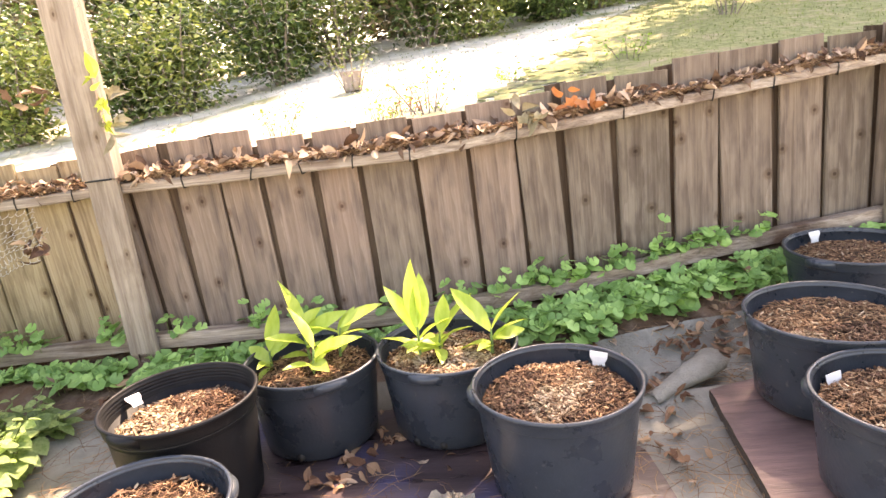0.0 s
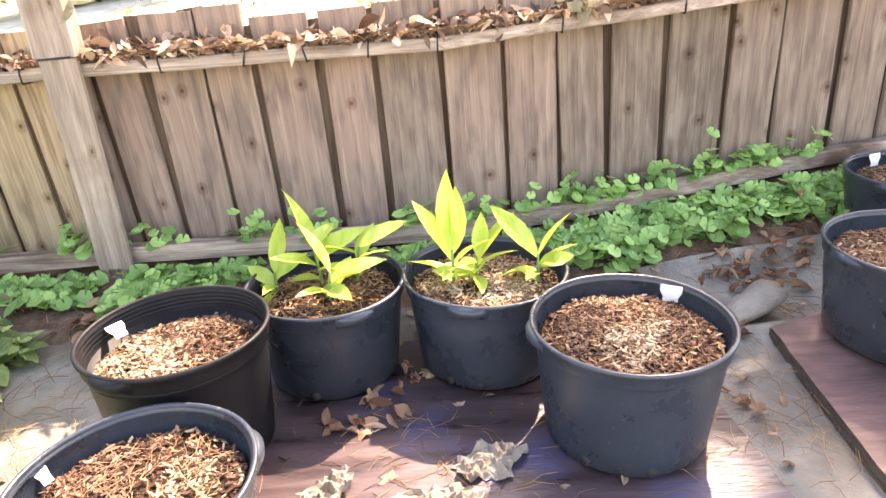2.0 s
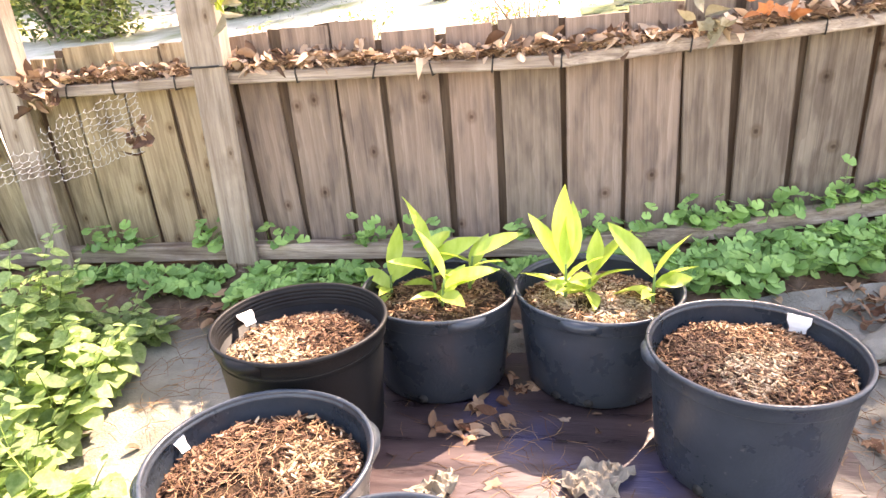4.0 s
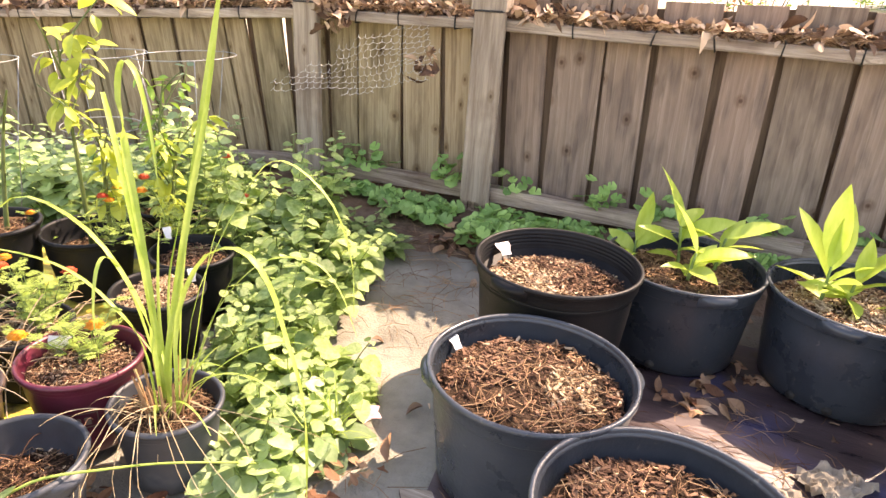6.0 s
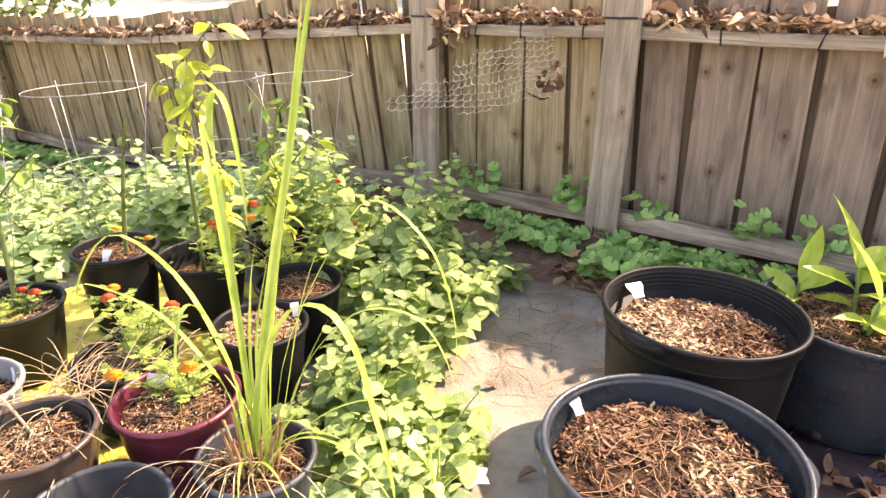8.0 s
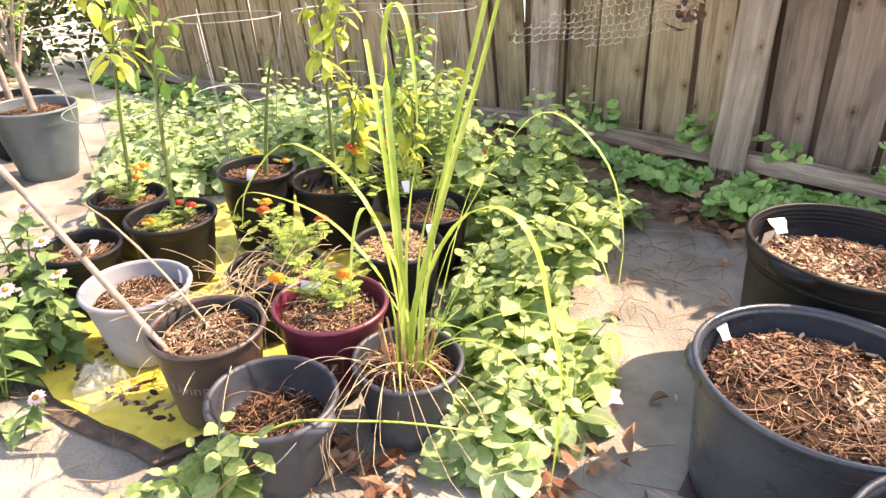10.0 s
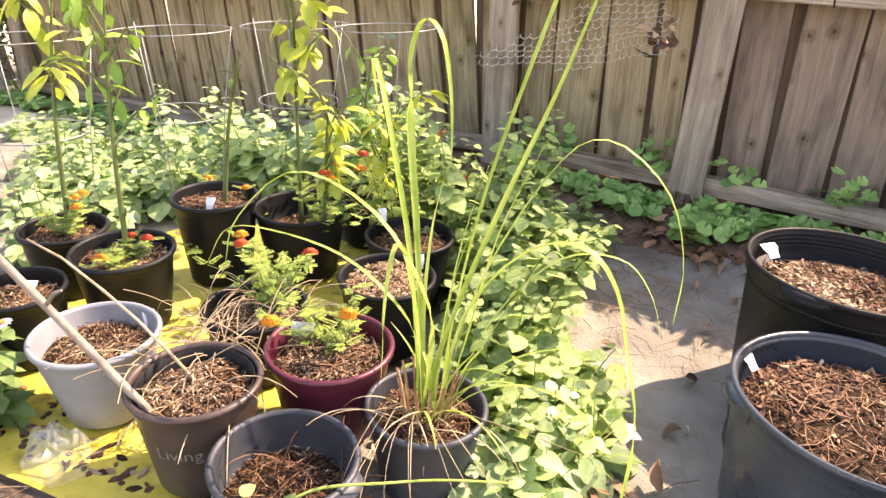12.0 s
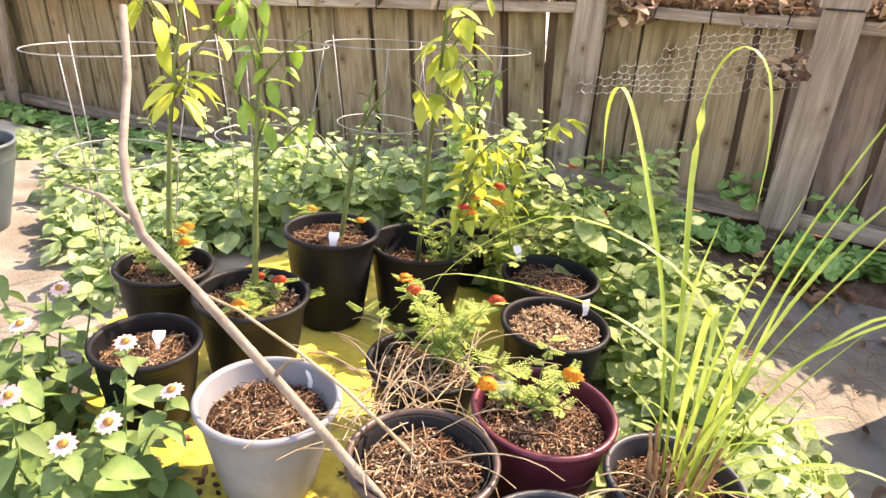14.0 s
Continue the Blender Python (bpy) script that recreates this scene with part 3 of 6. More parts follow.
def build_fence():
    fence = thing("fence", "low weathered grey-brown board fence with top and bottom rails", "fence", kind="structure")
    rnd = random.Random(5)
    boards = [board_mesh("picket", 10 + k, M_PICKET) for k in range(6)]
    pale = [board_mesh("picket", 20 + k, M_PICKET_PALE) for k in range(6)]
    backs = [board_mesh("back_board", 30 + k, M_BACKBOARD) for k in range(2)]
    # each joint between two boards: its x at the foot rail and how far its top leans to the side
    joints = [(-1.475, -0.048), (-1.277, -0.016), (-1.067, -0.017), (-0.861, -0.037), (-0.633, -0.007), (-0.424, -0.01), (-0.165, -0.02), (0.06, -0.006), (0.292, -0.024), (0.49, -0.03),
              (0.732, -0.003), (0.99, 0.0), (1.235, -0.014), (1.525, -0.026), (1.775, -0.01), (2.03, 0.0), (2.25, -0.01), (2.48, 0.0), (2.7, 0.0)]
    left = [(-1.62, -0.03), (-1.775, -0.032), (-1.998, -0.03), (-2.238, -0.01), (-2.4, -0.02), (-2.596, -0.06)]
    x = -2.596
    while x > -7.1:
        x -= rnd.choice((0.15, 0.19, 0.2, 0.23))
        left.append((x, -0.06 - rnd.uniform(0.0, 0.05)))
    joints = sorted(left + joints)
    for (x0, l0), (x1, l1) in zip(joints, joints[1:]):
        gap = rnd.choice((0.012, 0.018, 0.024, 0.034)) if x0 > -1.5 else rnd.choice((0.012, 0.02, 0.032))
        c = (x0 + x1) / 2
        y = lerp_table(FENCE_Y, c) + 0.085 + rnd.uniform(0, 0.008)
        z0 = lerp_table(BASE_Z, c) - 0.09 + rnd.uniform(-0.02, 0.02)
        z1 = lerp_table(RAIL_Z, c) + 0.175 + rnd.uniform(-0.026, 0.026)
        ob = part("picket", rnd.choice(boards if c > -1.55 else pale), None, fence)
        a = fence_angle(c)
        lean = math.degrees(math.atan2((l0 + l1) / 2, 0.6))
        ob.matrix_basis = pose(x0 + gap / 2, y - (c - x0) * math.tan(radians(a)), z0, rnd.uniform(-0.8, 0.8), lean + rnd.uniform(-0.3, 0.3), a) @ Matrix.Diagonal(((x1 - x0 - gap) / math.cos(radians(a)), 0.018, z1 - z0, 1))
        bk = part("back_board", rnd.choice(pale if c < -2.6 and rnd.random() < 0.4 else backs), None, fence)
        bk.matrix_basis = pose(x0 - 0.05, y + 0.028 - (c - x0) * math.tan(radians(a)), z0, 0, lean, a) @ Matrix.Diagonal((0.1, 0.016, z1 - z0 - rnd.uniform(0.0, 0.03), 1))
    # rails, laid in lengths that follow the bends
    joints = [-7.1, -4.6, -2.49, -1.6, -0.2, 2.7]
    for a, b in zip(joints, joints[1:]):
        for name, table, tall, deep, proud in (("top_rail", RAIL_Z, 0.045, 0.1, 0.0), ("bottom_rail", BASE_Z, 0.07, 0.06, 0.012)):
            g = Geo()
            n = max(2, int((b - a) / 0.25))
            pts, faces = [], []
            for k in range(n + 1):
                x = a + (b - a) * k / n
                y = lerp_table(FENCE_Y, x) - 0.022 + proud + 0.004 * noise.noise((x * 3, 7, 0))
                z = lerp_table(table, x) + 0.006 * noise.noise((x * 2.3, 3, 0)) - (0.0 if name == "top_rail" else tall)
                e = 0.005
                pts += [(x, y + e, z), (x, y, z + e), (x, y, z + tall - e), (x, y + e, z + tall), (x, y + deep, z + tall), (x, y + deep, z)]
            for k in range(n):
                faces += [(6 * k + j, 6 * k + (j + 1) % 6, 6 * k + 6 + (j + 1) % 6, 6 * k + 6 + j)[::-1] for j in range(6)]
            faces += [tuple(range(6)), tuple(range(6 * n + 5, 6 * n - 1, -1))]
            g.add(pts, faces)
            part(name, g, M_RAIL if name == "top_rail" else M_FOOTRAIL, fence, smooth=False)
    # cords round the top rail
    for x in (-6.1, -5.3, -4.5, -4.05, -3.55, -3.2, -2.86, -2.2, -1.98, -1.71, -1.2, -0.9, -0.67, -0.45, -0.2, 0.26, 0.74, 1.15, 1.44, 1.75):
        z, y = lerp_table(RAIL_Z, x), lerp_table(FENCE_Y, x) - 0.022
        g = Geo()
        t = rnd.uniform(-0.008, 0.008)
        tube(g, [(x, y + 0.1, z - 0.003), (x, y - 0.003, z - 0.003), (x + t, y - 0.004, z + 0.03), (x + 1.6 * t, y + 0.004, z + 0.05), (x + t, y + 0.1, z + 0.05)], 0.0035, n=5)
        part("cord", g, M_TIE, fence, "black cord tied round the rail")
    # posts
    for x, lean, top in ((-1.545, 0.0, 1.95), (-2.44, -0.02, 1.95), (2.1, 0.0, 1.5), (-6.9, 0.0, 0.85)):
        y = lerp_table(FENCE_Y, x) - 0.047
        z0 = ground_z(x, y) - 0.05
        zn = lerp_table(RAIL_Z, x) + 0.075
        w = 0.068
        g = Geo()
        foot = 0.1 if -2 < x < 0 else 0.0
        box(g, (-w, -0.014, foot), (w, 0.0235, zn - z0), 0, 0.008)
        p = part("post", g, M_POST, fence, smooth=False)
        p.matrix_basis = pose(x, y, z0, 0, lean * 40, rnd.uniform(-2, 2))
        if foot:
            g = Geo()
            for k in range(7):
                u0, u1 = -0.96 * w + 1.92 * w * k / 7, -0.96 * w + 1.92 * w * (k + 0.97) / 7
                box(g, (u0, -0.008 + rnd.uniform(-0.004, 0.006), 0), (u1, 0.022, foot - 0.001), 0, 0.002)
            q = part("broken_foot", g, M_FOOTRAIL, fence, "dark split wood at the post's foot", smooth=False)
            q.matrix_basis = p.matrix_basis.copy()
        if top > 1.2:
            g = Geo()
            box(g, (-w * 1.14, -0.016, 0), (w * 1.14, 0.07, top - zn), 0, 0.006)
            p = part("post", g, M_POST, fence, smooth=False)
            p.matrix_basis = pose(x - 0.005, y, zn + 0.004, 0, lean * 70, rnd.uniform(-2, 2))
            g = Geo()
            tube(g, [(x - 0.06, y - 0.026, zn), (x + 0.06, y - 0.027, zn + 0.004)], 0.004)
            part("cord", g, M_TIE, fence, "black cord tied round the post")
    return fence


build_fence()

# ---- pots ----


def pot_profile(d, h, taper=0.84, band=0.045, lip=0.008, wall=0.004, ribs=0, step=0.0115):
    r, rb = d / 2, d / 2 * taper
    prof = [(0.001, 0.0), (rb - 0.012, 0.0), (rb, 0.012)]
    for k in range(1, 5):
        t = k / 5
        prof.append((rb + (r - step + 0.0015 - rb) * t, 0.012 + (h - band - 0.012) * t))
    prof += [(r - step - 0.001, h - band - 0.003), (r - step, h - band - 0.001), (r - 0.004, h - band + 0.002), (r - 0.003, h - band + 0.005), (r - 0.001, h - lip * 2), (r, h - lip * 1.9), (r + 0.005, h - lip * 1.5),
             (r + 0.0055, h - 0.003), (r + 0.002, h), (r - wall, h - 0.0005), (r - wall - 0.002, h - 0.004), (r - wall - 0.002, h - 0.008)]
    if ribs:
        for k in range(ribs):
            z = h - 0.012 - 0.012 * k
            prof += [(r - wall - 0.003 - 0.001 * k, z), (r - wall - 0.008 - 0.001 * k, z - 0.004), (r - wall - 0.003 - 0.001 * k, z - 0.009)]
    prof += [(r - wall - 0.012, h - band - 0.015), (rb + (r - rb) * 0.45 - wall, h * 0.5), (0.001, h * 0.5 - 0.001)]
    return prof


def lug(r, z, ang, width=0.1):
    """A moulded grip that swells out of the rim band."""
    g = Geo()
    n = 10
    pts = []
    for k in range(n + 1):
        a = radians(ang) + (k / n - 0.5) * width / r
        bulge = 0.019 * math.sin(math.pi * k / n) ** 0.6
        for dr, dz in ((0.0, -0.042), (bulge, -0.03), (bulge * 1.1, -0.012), (bulge * 0.4, -0.002), (0.0, -0.001)):
            pts.append(((r + dr - 0.002) * math.cos(a), (r + dr - 0.002) * math.sin(a), z + dz))
    g.add(pts, [(5 * k + j, 5 * k + 5 + j, 5 * k + 6 + j, 5 * k + 1 + j) for k in range(n) for j in range(4)])
    return g


def mulch_bed(name, at, z, r, seed, chips, needles, label, mats=None, dark=0.35, pale=0.0, chip=0.019, mound=0.02, spots=(), dark_spots=()):
    """Soil with loose bark chips and needles on it, one mesh."""
    rnd = random.Random(seed)
    g = Geo()
    rings, n = 7, 28

    def top(x, y):
        q = math.hypot(x, y) / r
        return mound * (1 - q * q) + 0.011 * noise.noise((x * 14 + seed, y * 14, seed * 1.7)) + 0.006 * noise.noise((x * 40, y * 40, seed))
    pts = [(0, 0, top(0, 0))]
    for k in range(1, rings + 1):
        for j in range(n):
            a, rr = 2 * math.pi * j / n, r * k / rings
            x, y = rr * math.cos(a), rr * math.sin(a)
            pts.append((x, y, top(x, y)))
    faces = [(0, 1 + j, 1 + (j + 1) % n) for j in range(n)]
    for k in range(rings - 1):
        for j in range(n):
            a, b = 1 + k * n + j, 1 + k * n + (j + 1) % n
            faces.append((a, a + n, b + n, b))
    g.add(pts, faces, 0)
    for k in range(chips):
        rr, a = r * math.sqrt(rnd.random()) * 0.98, rnd.uniform(0, 6.283)
        x, y = rr * math.cos(a), rr * math.sin(a)
        if noise.noise((x * 6 + seed * 1.3, y * 6, 2.5)) > 0.36 - 0.3 * dark and rnd.random() < 0.75:
            continue
        l, t = chip * (0.35 + 1.9 * rnd.random() ** 2.2), rnd.uniform(0.001, 0.004)
        w = min(l * rnd.uniform(0.12, 0.5), chip * 0.5)
        patch = noise.noise((x * 5 + seed * 3.1, y * 5, 0.5))
        slot = 2 if patch > 0.12 - dark * 0.5 and rnd.random() < 0.25 + dark else 1
        if pale and rnd.random() < pale * (1.6 if patch < 0 else 0.5):
            slot = 3
        # Paler chips inside these spots stand in for sunlight on the mulch.
        for sx, sy, sr in spots:
            if math.hypot(x - sx, y - sy) < sr * (1 + 0.5 * noise.noise((x * 12, y * 12, seed))) and rnd.random() < 0.7:
                slot = 3
        # wet: the chip lies in a dark spot, where chips are thinned and darkened.
        wet = any(math.hypot(x - sx, y - sy) < sr * (1 + 0.6 * noise.noise((x * 11, y * 11, seed + 4))) for sx, sy, sr in dark_spots)
        if wet and rnd.random() < 0.45:
            continue
        slot = 2 if wet and rnd.random() < 0.85 else slot
        m = Matrix.Translation((x, y, top(x, y) + rnd.uniform(0.0, 0.01))) @ Euler((rnd.gauss(0, 0.3), rnd.gauss(0, 0.3), rnd.uniform(0, 6.28))).to_matrix().to_4x4()
        p = [m @ Vector(c) for c in ((-l / 2, -w * 0.3, 0), (-l * 0.2, -w / 2, 0), (l / 2, -w * 0.2, 0), (l * 0.35, w / 2, 0), (-l * 0.35, w * 0.45, 0))]
        q = [c + m.to_3x3() @ Vector((0, 0, t)) for c in p]
        g.add(p + q, [(5, 6, 7, 8, 9), (0, 1, 6, 5), (1, 2, 7, 6), (2, 3, 8, 7), (3, 4, 9, 8), (4, 0, 5, 9)], slot)
    for k in range(needles):
        rr, a = r * math.sqrt(rnd.random()) * 0.9, rnd.uniform(0, 6.283)
        x, y, b = rr * math.cos(a), rr * math.sin(a), rnd.uniform(0, 6.283)
        l = rnd.uniform(0.03, 0.13)
        p = []
        for s in (-0.5, 0.0, 0.5):
            px, py = x + math.cos(b + s * 0.4) * l * s, y + math.sin(b + s * 0.4) * l * s
            f = min(1.0, r * 0.97 / max(1e-6, math.hypot(px, py)))
            p.append((px * f, py * f, top(px * f, py * f) + 0.008 + rnd.uniform(0, 0.008)))
        tube(g, p, 0.0008, 0.0006, 3, 4, False)
    ob = part(name, g, [M_SOIL, *(mats or (M_CHIP, M_CHIP_DARK, M_CHIP_PALE)), M_NEEDLE], smooth=False)
    ob.matrix_basis = pose(at[0], at[1], at[2] + z)
    return tagged(ob, label, "mulch", kind="stuff")


def big_pot(label, x, y, d, h, material, lugs=(), holes=(), ribs=0, seed=0, group="large pots on the patio", **bed):
    z = ground_z(x, y) + bed.get("lift", 0.022)
    pot = thing("nursery_pot", label, "plant pot", group, (x, y, z))
    g = Geo()
    lathe(g, pot_profile(d, h, 0.85, 0.05, ribs=ribs), 56, wobble=lambda a, q: 1 + 0.006 * math.sin(2 * a + seed) + 0.003 * math.sin(5 * a + 2 * seed))
    part("body", g, material, pot)
    for a in lugs:
        part("handle", lug(d / 2, h - 0.002, a, 0.13), material, pot)
    for a in holes:
        g = Geo()
        m = pose(0, 0, 0, 0, 0, a)
        tube(g, [m @ Vector((d / 2 * 0.83, 0, 0.025)), m @ Vector((d / 2 * 0.87, 0, 0.026))], 0.014, n=10)
        part("drain_hole", g, M_TIE, pot, "dark drain hole")
    mulch_bed("mulch", (x, y, z), h - bed.get("deep", 0.066), d / 2 - 0.024, seed + 50, 5200, 230, bed.get("bed_label", "brown bark mulch and pine needles filling a large pot"), dark=bed.get("dark", 0.3), pale=bed.get("pale", 0.06), spots=bed.get("spots", ()), dark_spots=bed.get("dark_spots", ()), chip=0.0145)
    return pot


def small_pot(label, x, y, d, h, material, name="plant_pot", taper=0.76, band=0.03, seed=0, soil=0.04, z=None, chips=950, group="small pots on the patio", **bed):
    z = ground_z(x, y) + 0.03 if z is None else z
    pot = thing(name, label, "plant pot", group, (x, y, z))
    g = Geo()
    lathe(g, pot_profile(d, h, taper, band, ribs=0, step=0.0055), 40, wobble=lambda a, q: 1 + 0.008 * math.sin(2 * a + seed))
    part("body", g, material, pot)
    g = Geo()
    r = d / 2
    lathe(g, [(r + 0.001, h - 0.012), (r + 0.006, h - 0.009), (r + 0.007, h - 0.003), (r + 0.003, h + 0.002), (r - 0.004, h + 0.0015), (r - 0.006, h - 0.008)], 40, wobble=lambda a, q: 1 + 0.008 * math.sin(2 * a + seed))
    part("rim", g, material, pot)
    mulch_bed("mulch", (x, y, z), h - soil, d / 2 - 0.016, seed + 90, chips, bed.get("needles", 55), bed.get("bed_label", "dark soil with wood chips filling a small pot"), dark=bed.get("dark", 0.75), pale=bed.get("pale", 0.03), chip=0.0066, mound=0.008, mats=(M_CRUMB, M_CHIP_DARK, M_CHIP_PALE))
    return pot


POT_A, POT_B, POT_C, POT_P, POT_D, POT_G = (-0.925, 1.95), (-0.843, 1.462), (-0.592, 2.307), (-0.086, 2.33), (0.27, 1.935), (-0.499, 1.145)
# Pot A's dark patches on its right paint in the shade of its rim.
big_pot("thin black nursery pot with ribbed inside wall, filled with mulch", *POT_A, 0.478, 0.376, M_POT_BLACK, (250,), (), 5, 1, deep=0.095, dark=0.75, pale=0.22, spots=((-0.1, -0.06, 0.13), (0.02, -0.12, 0.08)), dark_spots=((0.1, 0.06, 0.1), (0.13, -0.08, 0.07)))
big_pot("blue-black plastic nursery pot filled with bark mulch", *POT_B, 0.48, 0.314, M_POT, (205, 25), (), 1, 2, dark=0.8, pale=0.06, spots=((0.09, 0.03, 0.09),), dark_spots=((-0.13, -0.07, 0.085), (-0.03, -0.17, 0.06)))
big_pot("blue-black plastic nursery pot holding a broad-leaved plant", *POT_C, 0.496, 0.316, M_POT, (300,), (262,), 1, 3, dark=0.45)
big_pot("blue-black plastic nursery pot with three leafy shoots", *POT_P, 0.518, 0.32, M_POT, (255,), (262, 235), 1, 4, dark=0.05, pale=0.3, spots=((0, -0.08, 0.14), (-0.08, 0.03, 0.1)))
big_pot("wide blue-black nursery pot with two side grips", *POT_D, 0.516, 0.342, M_POT, (185, 5), (273, 230), 1, 5, dark=0.3, pale=0.08, spots=((-0.02, -0.08, 0.08), (0.04, 0.0, 0.07)))
big_pot("blue-black plastic nursery pot with dark mulch", *POT_G, 0.47, 0.31, M_POT, (120,), (), 1, 6, dark=0.7)
big_pot("blue-black nursery pot standing on a red-brown board", 1.243, 2.25, 0.554, 0.318, M_POT, (190,), (255,), 1, 7, lift=0.052, dark=0.6, pale=0.05, spots=((-0.15, -0.12, 0.07),))
big_pot("blue-black nursery pot standing near the fence", 1.64, 2.86, 0.54, 0.3, M_POT, (215,), (), 1, 8, dark=0.4)
big_pot("blue-black nursery pot with reddish bark mulch", 1.2, 1.72, 0.52, 0.3, M_POT, (160,), (), 1, 9, lift=0.052, dark=0.4, spots=((-0.1, -0.14, 0.07),))



for pts in (((-0.385, 1.26, 0.3), (-0.33, 1.25, 0.318), (-0.26, 1.235, 0.344)), ((-0.36, 1.06, 0.292), (-0.262, 1.15, 0.342), (-0.135, 1.29, 0.395))):
    g = Geo()
    tube(g, pts, 0.0085, 0.0085, 10)
    tagged(part("plastic_rod", g, M_TAG), "short white plastic rod resting on a pot's rim", "plastic rod")


def plant_tag(x, y, z, turn, tilt, w=0.035, h=0.06, neck=0.7):
    """A short white plastic strip pushed in by the rim, a little bent."""
    g = Geo()
    pts = []
    for k in range(4):
        t = k / 3
        for s in (-1, 1):
            for d in (0, 0.0012):
                ww = w / 2 * (1.0 if t > 0.6 else neck)
                pts.append((s * ww, d + 0.012 * t * t, h * t))
    f = []
    for k in range(3):
        b = 4 * k
        f += [(b, b + 2, b + 6, b + 4), (b + 1, b + 5, b + 7, b + 3), (b, b + 4, b + 5, b + 1), (b + 2, b + 3, b + 7, b + 6)]
    f += [(12, 14, 15, 13), (0, 1, 3, 2)]
    g.add(pts, f)
    ob = part("plant_label", g, M_TAG, smooth=False)
    ob.matrix_basis = pose(x, y, z, tilt, 0, turn)
    return tagged(ob, "blank white plastic plant label stuck in a pot", "plant label", "white plant labels")


for x, y, z, turn, tilt, w, h in ((-1.1, 2.005, 0.345, 55, -38, 0.05, 0.044), (-1.045, 1.508, 0.29, 62, -42, 0.032, 0.05), (0.425, 2.09, 0.315, -30, 10, 0.06, 0.05),
                                  (1.3, 2.34, 0.275, 20, -40, 0.06, 0.055), (1.58, 3.07, 0.36, 20, 5, 0.06, 0.05), (1.06, 1.87, 0.29, 25, 5, 0.06, 0.055),
                                  (-1.94, 1.08, 0.212, 30, -15, 0.055, 0.05), (-2.295, 0.915, 0.2, 20, -15, 0.028, 0.045), (-2.646, 0.824, 0.2, 40, -30, 0.026, 0.042),
                                  (-2.94, 1.1, 0.212, 35, -25, 0.026, 0.04), (-2.16, 1.66, 0.27, 60, -10, 0.026, 0.04), (-1.905, 1.5, 0.25, 60, 10, 0.024, 0.04), (-2.57, 1.33, 0.3, 30, -20, 0.028, 0.04)):
    plant_tag(x, y, z, turn, tilt, w, h, 0.35 if y < 1.09 else 0.7)

H = 0.225
red = small_pot("burgundy plastic pot with a small marigold seedling", -1.844, 1.074, 0.274, H, M_POT_RED, seed=11, dark=0.4, pale=0.2, chips=1700)
brown = small_pot("brown plastic pot with pale lettering and dry twigs", -1.96, 0.81, 0.25, H + 0.012, M_POT_BROWN, seed=12, dark=0.6, pale=0.1, chips=1700)
small_pot("pale grey plastic pot with leaf litter", -2.301, 0.802, 0.264, H - 0.012, M_POT_GREY, seed=13, taper=0.68, dark=0.5, soil=0.05)
spout = small_pot("charcoal plastic bucket with a pouring lip", -1.702, 0.799, 0.262, 0.207, M_POT_CHAR, "bucket", seed=14, soil=0.085, taper=0.78, dark=0.85, z=0.008)
small_pot("dark grey plastic pot crowded by lemongrass", -1.585, 1.08, 0.244, 0.207, M_POT_CHAR, seed=15, dark=0.6, z=0.006)
small_pot("black plastic pot holding a pepper plant", -2.598, 1.06, 0.266, H + 0.008, M_POT_BLACK, seed=16, dark=0.8)
small_pot("black plastic pot half hidden by zinnias", -2.647, 0.8, 0.22, H - 0.018, M_POT_BLACK, seed=17, dark=0.6)
small_pot("black plastic pot with orange marigolds", -2.917, 1.065, 0.24, H - 0.01, M_POT_BLACK, seed=18, dark=0.6)
small_pot("tall black plastic pot with pale leaf litter", -2.63, 1.4, 0.255, H + 0.06, M_POT_BLACK, seed=19, dark=0.6)
small_pot("black plastic pot with an empty deep rim", -2.45, 1.59, 0.29, H + 0.01, M_POT_BLACK, seed=20, soil=0.09, dark=0.9)
small_pot("black plastic pot under a cage", -2.44, 1.92, 0.245, H, M_POT_BLACK, seed=21, dark=0.7)
small_pot("black plastic pot beside the lemon balm", -2.06, 1.66, 0.265, H, M_POT_BLACK, seed=22, dark=0.7)
small_pot("black plastic pot topped with pale wood chips", -1.95, 1.41, 0.255, H, M_POT_BLACK, seed=23, dark=0.0, pale=2.0, soil=0.025, chips=1100)
small_pot("shallow black plastic pan with dry marigold stems", -2.14, 1.12, 0.25, H - 0.03, M_POT_BLACK, seed=24, dark=0.4, pale=0.6)
small_pot("slate-grey flared pot with a bare-trunked shrub", -4.28, 1.24, 0.38, 0.36, M_POT_TEAL, seed=25, band=0.07, taper=0.66, z=ground_z(-4.28, 1.24), dark=0.6, chips=220)
small_pot("taupe plastic pot beside the shrub pot", -4.3, 0.86, 0.36, 0.36, M_POT_TAUPE, seed=26, band=0.04, taper=0.8, z=ground_z(-4.3, 0.86), dark=0.6, chips=220)
small_pot("black pot with brown mulch behind the shrub pot", -4.85, 1.32, 0.4, 0.32, M_POT_BLACK, seed=27, z=ground_z(-4.85, 1.32), dark=0.3, chips=220)

g = Geo()
lathe(g, [(0.104, H - 0.05), (0.1125, H + 0.006), (0.1145, H + 0.007), (0.115, H), (0.112, H - 0.012), (0.094, H - 0.075)], 40)
part("liner", g, M_POT_BLACK, brown, "black inner nursery pot")
